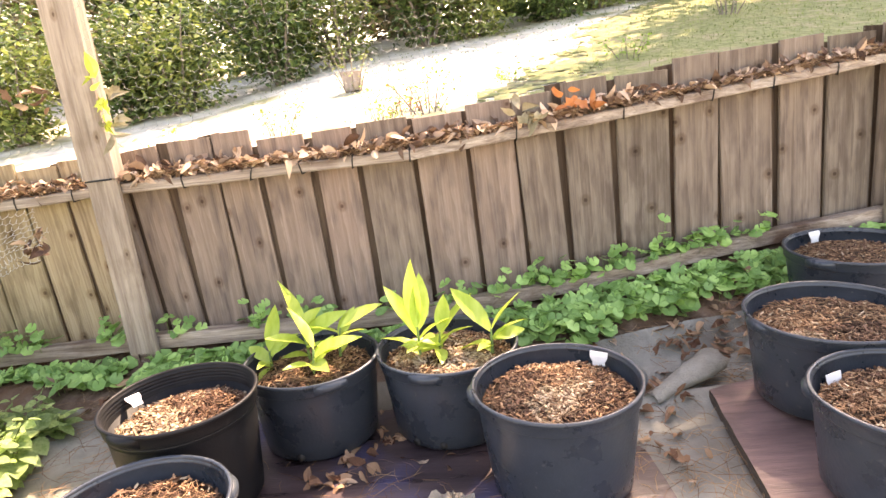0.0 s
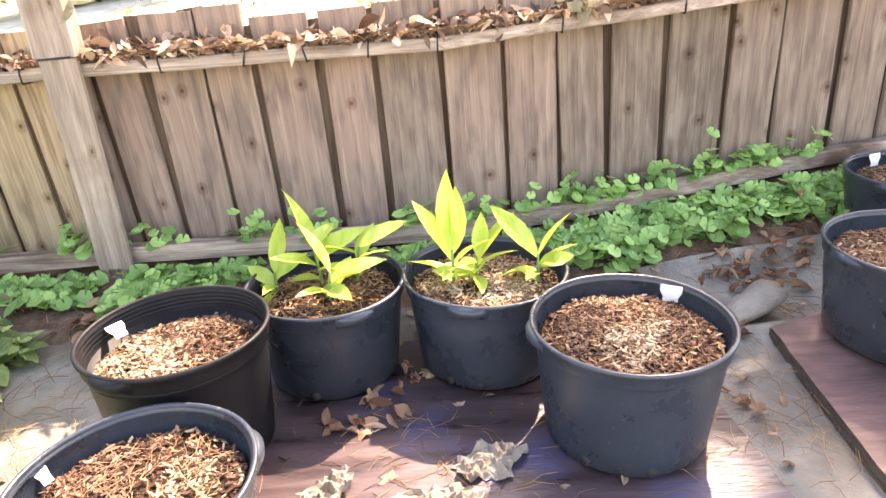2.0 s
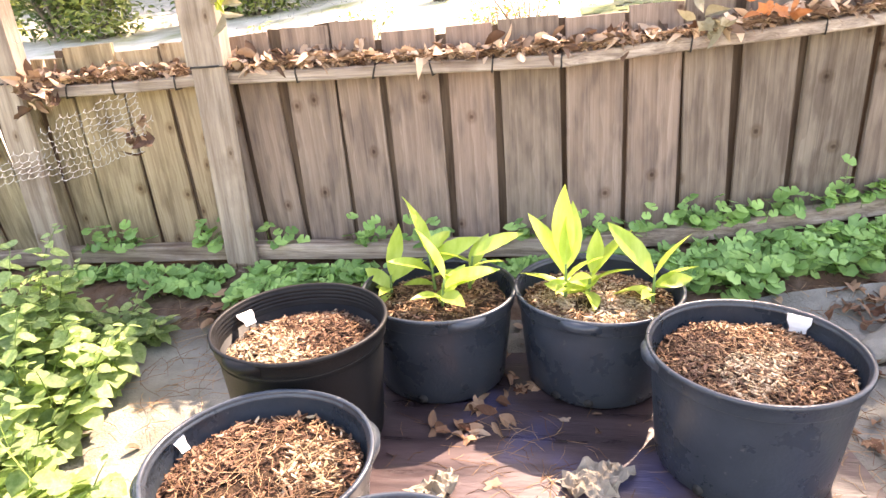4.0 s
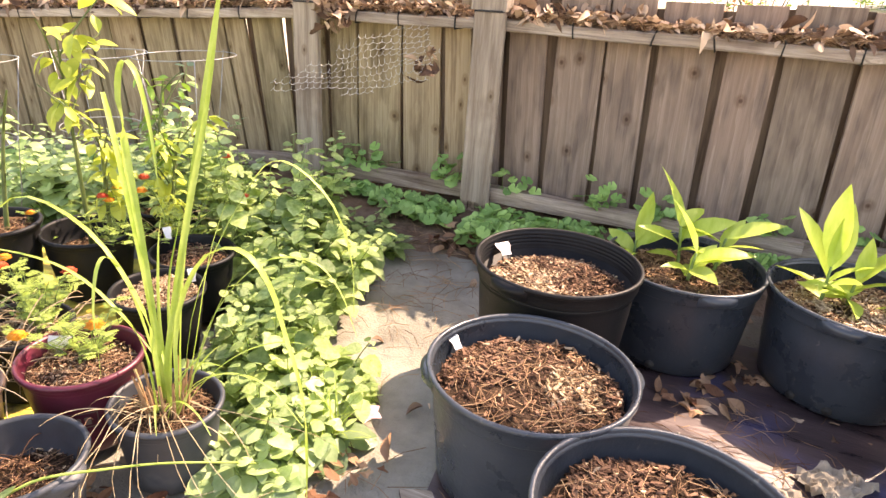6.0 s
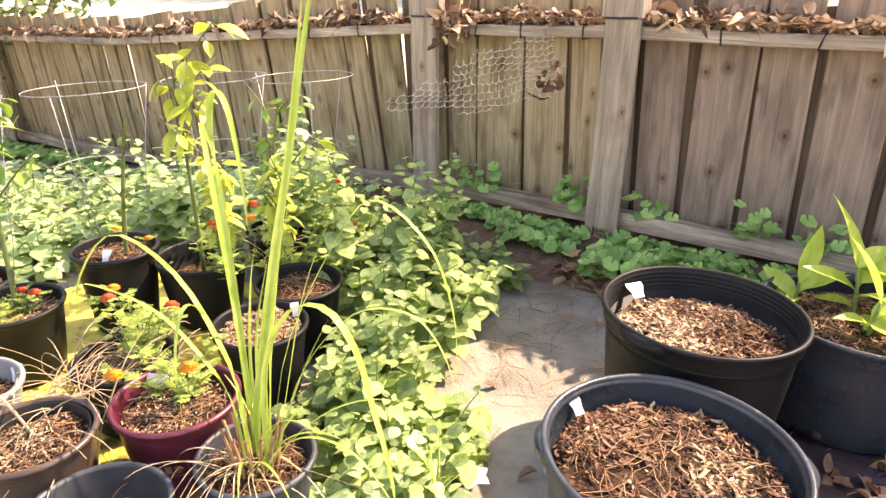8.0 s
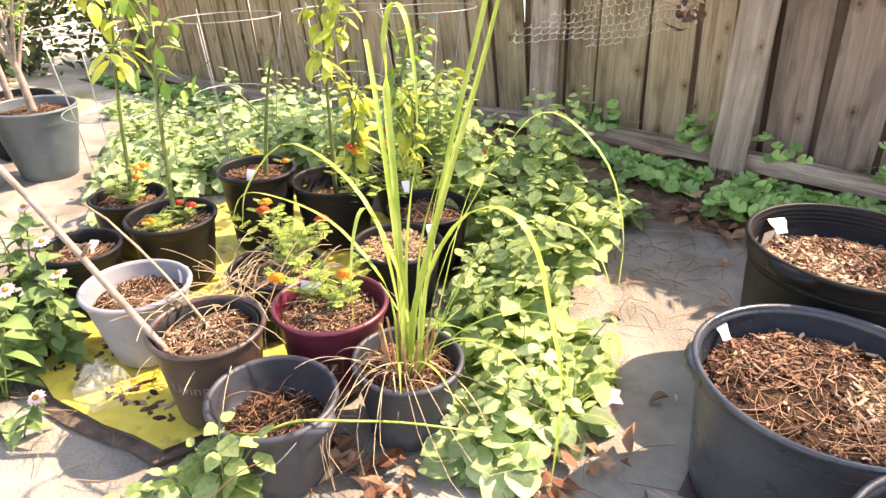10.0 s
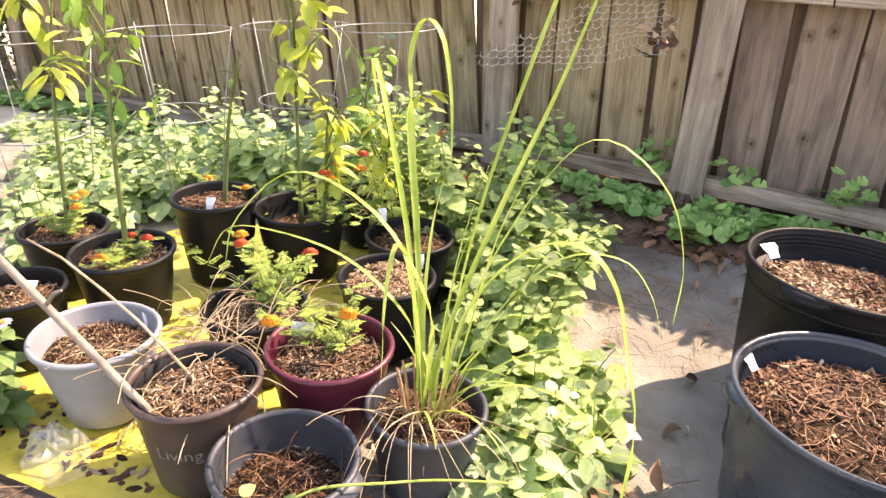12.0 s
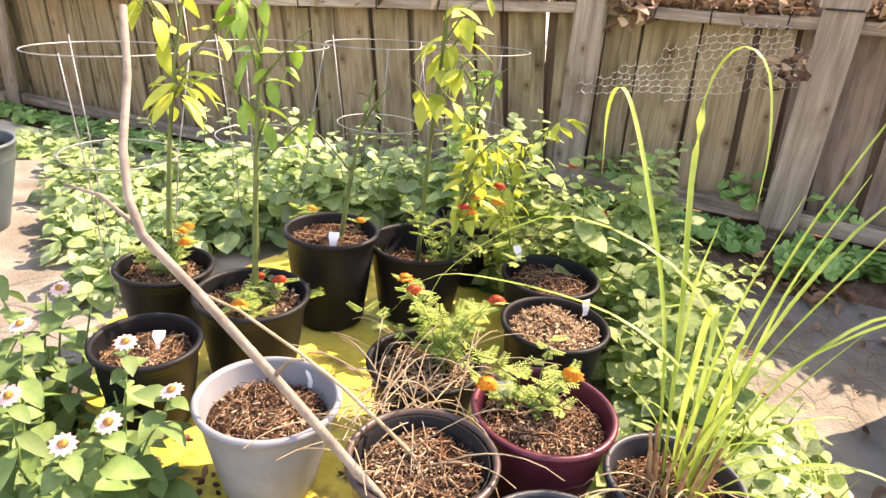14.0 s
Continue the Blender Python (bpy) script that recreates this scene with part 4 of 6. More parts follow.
# pouring lip and wire bail of the bucket
g = Geo()
pts = []
for k in range(9):
    a = radians(8) + (k / 8 - 0.5) * 0.75
    b = math.sin(math.pi * k / 8)
    for dr, dz in ((0.0, -0.05), (0.03 * b, -0.012), (0.036 * b, 0.002), (-0.004, 0.001)):
        pts.append(((0.127 + dr) * math.cos(a), (0.127 + dr) * math.sin(a), 0.2 + dz))
g.add(pts, [(4 * k + j, 4 * k + 4 + j, 4 * k + 5 + j, 4 * k + 1 + j) for k in range(8) for j in range(3)])
part("pouring_lip", g, M_POT_CHAR, spout)
g = Geo()
tube(g, [Vector((0.13 * math.cos(radians(200 + 12 * k)), 0.13 * math.sin(radians(200 + 12 * k)), 0.18 - 0.1 * math.sin(math.pi * k / 12))) * 1.02 for k in range(13)], 0.0018, n=6)
part("bail", g, M_WIRE, spout, "thin wire bail hanging down")


def lettering(text, size, parent, d, h, ang, z, material):
    """Letters wrapped onto the side of a pot."""
    cu = bpy.data.curves.new("lettering", "FONT")
    cu.body, cu.size, cu.align_x = text, size, "CENTER"
    tmp = new("lettering", cu)
    me = bpy.data.meshes.new_from_object(tmp.evaluated_get(bpy.context.evaluated_depsgraph_get()))
    bpy.data.objects.remove(tmp)
    for v in me.vertices:
        zz = z + v.co.y
        r = wall_radius(d, h, zz) * 1.008 + 0.0012
        a = radians(ang) + v.co.x / r
        v.co = (r * math.cos(a), r * math.sin(a), zz)
    me.materials.append(material)
    part("lettering", me, None, parent, "pale printed lettering")


def wall_radius(d, h, z, taper=0.76, band=0.03):
    """The outer radius of a small pot's side at a height above its foot."""
    rb = d / 2 * taper
    return rb + (d / 2 - 0.004 - rb) * (z - 0.012) / (h - band - 0.012)


lettering("Living", 0.04, brown, 0.25, H + 0.012, -58, 0.125, M_LETTER)
g = Geo()
for k in range(3):
    for (u0, u1, v0, v1) in ((-0.03 + 0.021 * k, -0.016 + 0.021 * k, 0.105, 0.128),):
        pts = [((wall_radius(0.274, H, v) * 1.008 + 0.0012) * math.cos(radians(-48) + u / 0.125), (wall_radius(0.274, H, v) * 1.008 + 0.0012) * math.sin(radians(-48) + u / 0.125), v) for v in (v0, v1) for u in (u0, u1)]
        g.add(pts, [(0, 1, 3, 2)])
for (u0, u1, v0, v1) in ((-0.042, 0.042, 0.138, 0.1405), (-0.042, 0.042, 0.095, 0.0975), (-0.042, -0.0395, 0.095, 0.1405), (0.0395, 0.042, 0.095, 0.1405)):
    pts = [((wall_radius(0.274, H, v) * 1.008 + 0.0012) * math.cos(radians(-48) + u / 0.125), (wall_radius(0.274, H, v) * 1.008 + 0.0012) * math.sin(radians(-48) + u / 0.125), v) for v in (v0, v1) for u in (u0, (u0 + u1) / 2, u1)]
    g.add(pts, [(0, 1, 4, 3), (1, 2, 5, 4)])
part("printed_mark", g, M_LETTER, red, "pale boxed mark printed on the side")

# ---- boards on the ground ----


def slab(name, outline, z0, z1, mats, label, category):
    g = Geo()
    n = len(outline)
    g.add([(x, y, z1) for x, y in outline], [tuple(range(n))], 0)
    g.add([(x, y, z) for z in (z0, z1 - 0.0005) for x, y in outline], [(j, (j + 1) % n, n + (j + 1) % n, n + j) for j in range(n)] + [tuple(range(n - 1, -1, -1))], 1)
    ob = part(name, g, mats, smooth=False)
    return tagged(ob, label, category)


def rough_outline(corners, seed, amount=0.006, step=0.08):
    rnd, out = random.Random(seed), []
    for (x0, y0), (x1, y1) in zip(corners, corners[1:] + corners[:1]):
        n = max(1, int(math.hypot(x1 - x0, y1 - y0) / step))
        for k in range(n):
            t = k / n
            j = 0 if k == 0 else amount
            out.append((x0 + (x1 - x0) * t + rnd.uniform(-j, j), y0 + (y1 - y0) * t + rnd.uniform(-j, j)))
    return out


slab("yellow_board", rough_outline([(-2.62, 0.56), (-2.3, 0.545), (-1.93, 0.64), (-1.9, 0.76), (-1.93, 1.3), (-2.2, 1.95), (-3.05, 1.7), (-3.1, 1.0)], 1), 0.014, 0.028,
     [M_YELLOW, M_PLYEDGE], "stained yellow painted board lying under the small pots", "board")
slab("rotten_board", rough_outline([(-2.66, 0.53), (-2.3, 0.51), (-1.915, 0.61), (-1.88, 0.76), (-1.92, 1.31), (-2.2, 1.97), (-3.06, 1.72), (-3.12, 0.98)], 2, 0.01), 0.002, 0.0135,
     [M_PLYEDGE, M_PLYEDGE], "dark rotten board beneath the yellow board", "board")
slab("purple_board", rough_outline([(-1.0, 1.22), (-0.45, 0.72), (0.62, 1.42), (0.56, 2.05), (0.18, 2.62), (-0.86, 2.5), (-1.12, 1.9)], 3), 0.004, 0.018,
     [M_PURPLE, M_PLYEDGE], "wet dark purple-brown board under the large pots", "board")
slab("red_board", rough_outline([(0.8, 1.2), (1.75, 1.25), (1.8, 2.65), (0.87, 2.36)], 4, 0.005), 0.004, 0.05, [M_REDBOARD, M_PLYEDGE], "worn red-brown board under two large pots", "board")
slab("plank", rough_outline([(-1.07, 1.26), (-1.0, 1.29), (-0.66, 0.88), (-0.74, 0.83)], 5, 0.004), 0.016, 0.034, [M_RAIL, M_PLYEDGE], "weathered grey plank end beside a large pot", "plank")


def fabric_roll():
    """The rolled-up end of a strip of fabric, hollow and torn, lying at the board's corner."""
    g = Geo()
    n, m, pts = 9, 22, []
    for k in range(n + 1):
        t = k / n
        c = Vector((0.66, 2.36, 0.012)).lerp(Vector((0.95, 2.56, 0.045)), t)
        side = Vector((-0.57, 0.82, 0))
        for j in range(m):
            a = -0.6 + 5.6 * j / (m - 1)
            r = (0.016 + 0.022 * t) * (1 + 0.25 * noise.noise((a, t * 4, 2.0)) + 0.012 * j)
            e = 0.02 * noise.noise((a * 2, 7.0, 1.0)) if k == n else 0.0
            p = c + side * (r * math.cos(a) * 1.7) + Vector((0, 0, r * math.sin(a) + r * 0.75)) + Vector((0.82, 0.57, 0)) * e
            pts.append(p)
    g.add(pts, [(k * m + j, k * m + j + 1, (k + 1) * m + j + 1, (k + 1) * m + j) for k in range(n) for j in range(m - 1)])
    tagged(part("fabric_roll", g, M_FABRIC), "rolled torn end of grey weed fabric beside a board", "weed fabric")


fabric_roll()


def crumpled(name, x, y, z, size, tall, seed, material, label, category):
    g = Geo()
    n, rings, pts = 22, 7, []
    for k in range(rings + 1):
        t = k / rings
        for j in range(n):
            a = 2 * math.pi * j / n
            q = 1 + 0.32 * noise.noise((math.cos(a) * 1.7 + seed, math.sin(a) * 1.7, t * 2.0))
            rr = size * (1 - 0.97 * t ** 1.6) * q
            pts.append((rr * math.cos(a) * 1.3, rr * math.sin(a), tall * t ** 0.6 * (0.75 + 0.7 * noise.noise((a * 1.4, t * 3, seed)))))
    g.add(pts, [(k * n + j, k * n + (j + 1) % n, (k + 1) * n + (j + 1) % n, (k + 1) * n + j) for k in range(rings) for j in range(n)])
    ob = part(name, g, material, smooth=False)
    ob.matrix_basis = pose(x, y, z, 0, 0, seed * 40)
    return tagged(ob, label, category)




def torn_paper(x, y, rx, ry, turn, seed, label):
    """A flattened, creased sheet with a torn edge."""
    g = Geo()
    n, rings = 40, 10
    pts = [(0, 0, 0.01)]
    for k in range(1, rings + 1):
        for j in range(n):
            a, q = 2 * math.pi * j / n, k / rings
            e = 1 + (0.5 * noise.noise((math.cos(a) * 2 + seed, math.sin(a) * 2, 0.3)) + 0.25 * noise.noise((math.cos(a) * 7 + seed, math.sin(a) * 7, 3.3))) * q
            u, v = rx * q * e * math.cos(a), ry * q * e * math.sin(a)
            pts.append((u, v, max(0.002, 0.006 * (1 - q) + 0.05 * abs(noise.noise((u * 34 + seed, v * 22, 1.0))) + 0.02 * abs(noise.noise((u * 80, v * 60 + seed, 4.0))))))
    faces = [(0, 1 + j, 1 + (j + 1) % n) for j in range(n)]
    for k in range(rings - 1):
        for j in range(n):
            p, q = 1 + k * n + j, 1 + k * n + (j + 1) % n
            faces.append((p, p + n, q + n, q))
    g.add(pts, faces)
    ob = part("paper_bag", g, M_PAPER, smooth=False)
    ob.matrix_basis = pose(x, y, 0.018, 0, 0, turn)
    tagged(ob, label, "paper bag")


torn_paper(-0.11, 1.8, 0.095, 0.065, 30, 1.3, "creased pale paper bag lying on the wet board")
torn_paper(-0.27, 1.66, 0.13, 0.06, 10, 2.9, "torn flattened paper bag on the wet board")
# Pale sheet laid where only a patch of sunlight falls on the board.
torn_paper(-0.53, 1.72, 0.09, 0.05, 60, 5.1, "pale creased sheet standing in for sunlight on the wet board")


def board_crumbs():
    """Dark rotten crumbs and short straws strewn over the yellow board's front."""
    rnd = random.Random(77)
    g = Geo()
    for k in range(150):
        x = rnd.uniform(-2.6, -1.98)
        y = 0.6 + abs(rnd.gauss(0, 0.12)) + 0.05 * noise.noise((x * 9, 0.3, 1.0))
        if math.hypot(x + 2.301, y - 0.802) < 0.1 or math.hypot(x + 1.96, y - 0.81) < 0.11 or (x > -2.25 and y < 0.62 + 0.26 * (x + 2.25)):
            continue
        l, w, a = 0.006 + 0.024 * rnd.random() ** 3, rnd.uniform(0.003, 0.009), rnd.uniform(0, 6.28)
        m = pose(x, y, 0.028, 0, 0, math.degrees(a))
        p = [m @ Vector(c) for c in ((-l, -w * 0.3, 0), (0, -w, 0), (l, 0, 0), (l * 0.3, w, 0), (-l * 0.6, w * 0.7, 0))]
        q = [c + Vector((0, 0, rnd.uniform(0.002, 0.006))) for c in p]
        g.add(p + q, [(5, 6, 7, 8, 9)] + [(j, (j + 1) % 5, 5 + (j + 1) % 5, 5 + j) for j in range(5)], 0 if rnd.random() < 0.8 else 1)
    tagged(part("crumbs", g, [M_CHIP_DARK, M_CRUMB], smooth=False), "dark rotten crumbs strewn on the yellow board", "debris", kind="stuff")


board_crumbs()
crumpled("plastic_bag", -2.235, 0.64, 0.029, 0.065, 0.09, 4.2, M_POLY, "crumpled clear plastic bag on the yellow board", "plastic bag")

# ---- plants ----


def broad_plant(pot, z, label, shoots):
    plant = thing("broad_leaved_plant", label, "plant", at=(pot[0], pot[1], z))
    for dx, dy, tall, lean_az, leaves in shoots:
        g = Geo()
        pts = arc_points((dx, dy, -0.02), lean_az, 4, tall * 0.8, 10, 6)
        tube(g, pts, 0.007, 0.004, 6)
        stem = part("stem", g, M_STEM, plant)
        for t, az, up, length, width, curl in leaves:
            i = t * (len(pts) - 1)
            p = pts[int(i)].lerp(pts[min(int(i) + 1, len(pts) - 1)], i % 1)
            a, e = radians(az), radians(up)
            d = Vector((math.cos(a) * math.cos(e), math.sin(a) * math.cos(e), math.sin(e)))
            g = Geo()
            leaf(g, aim(p, d, 0.5 * math.sin(az * 0.11)), length * 0.9, width * 1.12, 0.3, curl + 0.03, 6, 0, 0.6 * math.cos(az * 0.13))
            part("leaf", g, M_BROAD, stem)
        for q in range(3):
            g = Geo()
            a = radians(lean_az + 125 * q + 40)
            leaf(g, aim(pts[2 + q], (math.cos(a), math.sin(a), 0.5 + 0.3 * q)), 0.1 + 0.02 * q, 0.04, 0.4, 0.4, 6, 0, 0.4)
            part("leaf", g, M_BROAD, stem)
    return plant


broad_plant(POT_C, 0.27, "bright green broad-leaved shoots in a large pot", [
    (-0.165, 0.03, 0.13, 100, [(0.55, 150, 35, 0.15, 0.045, 0.35), (0.8, 20, 45, 0.14, 0.045, 0.3), (1.0, 75, 62, 0.2, 0.05, 0.15), (0.4, 250, 5, 0.1, 0.035, 0.2)]),
    (-0.02, 0.06, 0.22, 150, [(0.95, 122, 52, 0.27, 0.065, 0.18), (0.75, 20, 40, 0.2, 0.06, 0.35), (0.6, 200, 40, 0.17, 0.055, 0.3), (1.0, 60, 30, 0.14, 0.05, 0.2)]),
    (0.02, -0.06, 0.17, 60, [(1.0, 130, 48, 0.22, 0.06, 0.12), (0.8, 10, 28, 0.2, 0.06, 0.3), (0.6, 300, 20, 0.15, 0.05, 0.25), (0.5, 60, 42, 0.16, 0.05, 0.2)]),
    (0.09, 0.07, 0.2, 40, [(1.0, 10, 32, 0.2, 0.06, 0.2), (0.85, 175, 25, 0.17, 0.055, 0.25), (0.7, 60, 50, 0.16, 0.05, 0.15)])])
broad_plant(POT_P, 0.27, "bright green shoots with tall lance leaves in a large pot", [
    (-0.1, -0.02, 0.2, 90, [(0.5, 170, 30, 0.17, 0.055, 0.25), (0.75, 140, 58, 0.26, 0.06, 0.12), (0.9, 70, 72, 0.24, 0.07, 0.05), (1.0, 100, 76, 0.28, 0.075, 0.04), (0.6, 300, 40, 0.15, 0.05, 0.2), (0.4, 20, 30, 0.14, 0.05, 0.2)]),
    (-0.03, 0.0, 0.16, 60, [(0.8, 35, 50, 0.23, 0.065, 0.12), (0.6, 200, 30, 0.16, 0.05, 0.3), (1.0, 70, 60, 0.16, 0.055, 0.1), (0.5, 280, 12, 0.13, 0.045, 0.25)]),
    (0.165, -0.03, 0.17, 80, [(0.9, 145, 48, 0.25, 0.065, 0.1), (0.95, 40, 45, 0.2, 0.05, 0.12), (0.6, 170, 5, 0.14, 0.055, 0.3), (0.7, 20, 15, 0.15, 0.05, 0.2)])])


def unit_leaf(name, seed, material):
    rnd = random.Random(seed)
    width, fold, curl = rnd.uniform(0.74, 0.92), rnd.uniform(0.04, 0.26), rnd.uniform(0.05, 0.45)
    g, n, pts = Geo(), 12, []
    for k in range(n + 1):
        t = k / n
        half = 0.5 * width * max(0.02, math.sin(math.pi * t ** 0.74) ** 0.75) * (1.05 if k % 2 else 0.92)
        for s in (-1, 0, 1):
            back = 0.03 if k % 2 and s else 0.0
            pts.append((s * half, t - back, abs(s) * half * fold - curl * t * t + 0.02 * math.sin(9 * t) * abs(s)))
    g.add(pts, [(3 * k + j, 3 * k + j + 1, 3 * k + j + 4, 3 * k + j + 3) for k in range(n) for j in (0, 1)])
    return g.mesh(name, material)


BALM_LEAVES = [unit_leaf("leaf", k, M_MINT) for k in range(8)]


def balm(x, y, radius, tall, shoots, seed, material, label, size=0.036, lean=26, z=None):
    """A bushy mint-like plant: many shoots with opposite pairs of leaves."""
    rnd = random.Random(seed)
    z = ground_z(x, y) if z is None else z
    plant = thing("lemon_balm", label, "herb plant", "bushy herbs", (x, y, z))
    single = material is M_MINT
    gs, gl = Geo(), Geo()
    for k in range(shoots):
        rr, a = radius * math.sqrt(rnd.random()), rnd.uniform(0, 6.283)
        bx, by = rr * math.cos(a), rr * math.sin(a)
        h = tall * rnd.uniform(0.4, 1.15) * (1.15 - 0.5 * rr / radius) * (1.45 if rnd.random() < 0.22 else 1.0)
        zz = ground_z(x + bx, y + by) - z
        pts = arc_points((bx * 0.75, by * 0.75, zz), math.degrees(a) + rnd.uniform(-40, 40), rnd.uniform(0, lean) * (0.3 + rr / radius), h, rnd.uniform(0, 40), 7)
        if single:
            gs = Geo()
        tube(gs, pts, 0.0028, 0.0014, 4, 0, False)
        shoot = part("shoot", gs, M_STEM, plant) if single else None
        nodes = max(5, int(h / 0.04))
        for j in range(nodes):
            t = 0.22 + 0.78 * (j + 1) / nodes
            i = min(t, 0.999) * (len(pts) - 1)
            p = pts[int(i)].lerp(pts[int(i) + 1], i % 1)
            s = size * (1.1 - 0.65 * max(0.0, t - 0.45) / 0.55) * rnd.uniform(0.65, 1.2)
            for side in (0, 1):
                az = (j % 2) * 1.57 + side * 3.14159 + rnd.uniform(-0.5, 0.5) + k
                el = rnd.uniform(-0.5, 0.35) + 1.4 * max(0, t - 0.8)
                d = Vector((math.cos(az) * math.cos(el), math.sin(az) * math.cos(el), math.sin(el)))
                m = aim(p + d * (s * 0.2), d, rnd.uniform(-0.5, 0.5))
                if single:
                    lf = part("leaf", rnd.choice(BALM_LEAVES), None, shoot)
                    lf.matrix_basis = m @ Matrix.Diagonal((s, s, s, 1))
                else:
                    leaf(gl, m, s, s * rnd.uniform(0.75, 0.95), rnd.uniform(0.05, 0.25), rnd.uniform(0.1, 0.4), 6)
    if not single:
        tagged(part("stem", gs, M_STEM, plant), kind="stuff")
        tagged(part("foliage", gl, material, plant), kind="stuff")
    return plant


BALM = ((-1.47, 1.3, 0.13, 0.2, 26, M_MINT), (-1.62, 1.5, 0.15, 0.26, 30, M_MINT), (-1.78, 1.75, 0.16, 0.34, 32, M_MINT), (-1.95, 2.0, 0.18, 0.44, 38, M_MINT), (-1.7, 1.6, 0.12, 0.28, 20, M_MINT), (-1.7, 1.3, 0.08, 0.24, 14, M_MINT), (-1.72, 1.9, 0.06, 0.5, 7, M_MINT), (-1.98, 1.86, 0.06, 0.56, 8, M_MINT),
        (-1.8, 2.12, 0.12, 0.34, 24, M_MINT), (-1.88, 2.4, 0.16, 0.2, 26, M_MINT), (-2.02, 2.2, 0.18, 0.34, 38, M_MINT), (-2.22, 2.18, 0.18, 0.46, 40, M_MINT),
        (-2.45, 2.1, 0.2, 0.44, 42, M_MINT), (-2.65, 2.15, 0.22, 0.44, 44, M_MINT_PALE), (-2.7, 2.42, 0.22, 0.36, 40, M_MINT), (-3.0, 2.0, 0.22, 0.36, 44, M_MINT_PALE),
        (-3.2, 2.35, 0.24, 0.38, 44, M_MINT_PALE), (-3.35, 1.85, 0.22, 0.34, 44, M_MINT_PALE), (-3.6, 2.2, 0.25, 0.32, 44, M_MINT_PALE), (-3.75, 1.75, 0.2, 0.2, 30, M_MINT_PALE),
        (-2.25, 1.95, 0.14, 0.24, 24, M_MINT), (-1.42, 1.5, 0.1, 0.17, 18, M_MINT), (-1.36, 1.34, 0.1, 0.17, 18, M_MINT_PALE), (-1.4, 1.15, 0.09, 0.17, 16, M_MINT_PALE),
        (-4.3, 1.8, 0.26, 0.22, 34, M_MINT_PALE), (-4.1, 2.2, 0.26, 0.24, 34, M_MINT_PALE), (-3.75, 1.4, 0.2, 0.18, 24, M_MINT_PALE), (-3.95, 1.55, 0.2, 0.18, 22, M_MINT_PALE), (-3.5, 1.5, 0.2, 0.24, 26, M_MINT_PALE), (-3.35, 1.2, 0.16, 0.16, 18, M_MINT_PALE), (-4.7, 2.05, 0.26, 0.16, 30, M_MINT_PALE), (-5.3, 2.2, 0.3, 0.12, 30, M_MINT_PALE))
for k, (x, y, r, tall, n, m) in enumerate(BALM):
    balm(x, y, r, tall, int(n * 0.74), 100 + k, m, "bushy sunlit lemon balm with toothed green leaves" if m is M_MINT else "pale green mint spreading over the ground", 0.08 if m is M_MINT else 0.085)
balm(-2.69, 2.4, 0.03, 0.62, 3, 140, M_MINT, "tall single lemon balm sprig near the fence", 0.065, 4)
balm(-1.69, 0.64, 0.05, 0.24, 6, 141, M_MINT, "young sprig of round green leaves beside the bucket", 0.075, 22)
balm(-1.72, 0.52, 0.08, 0.12, 9, 142, M_MINT, "low green seedlings on the patio", 0.085, 40)
balm(-1.42, 1.12, 0.08, 0.14, 9, 143, M_MINT_PALE, "pale green shoots spilling beside the lemongrass", 0.045, 40)


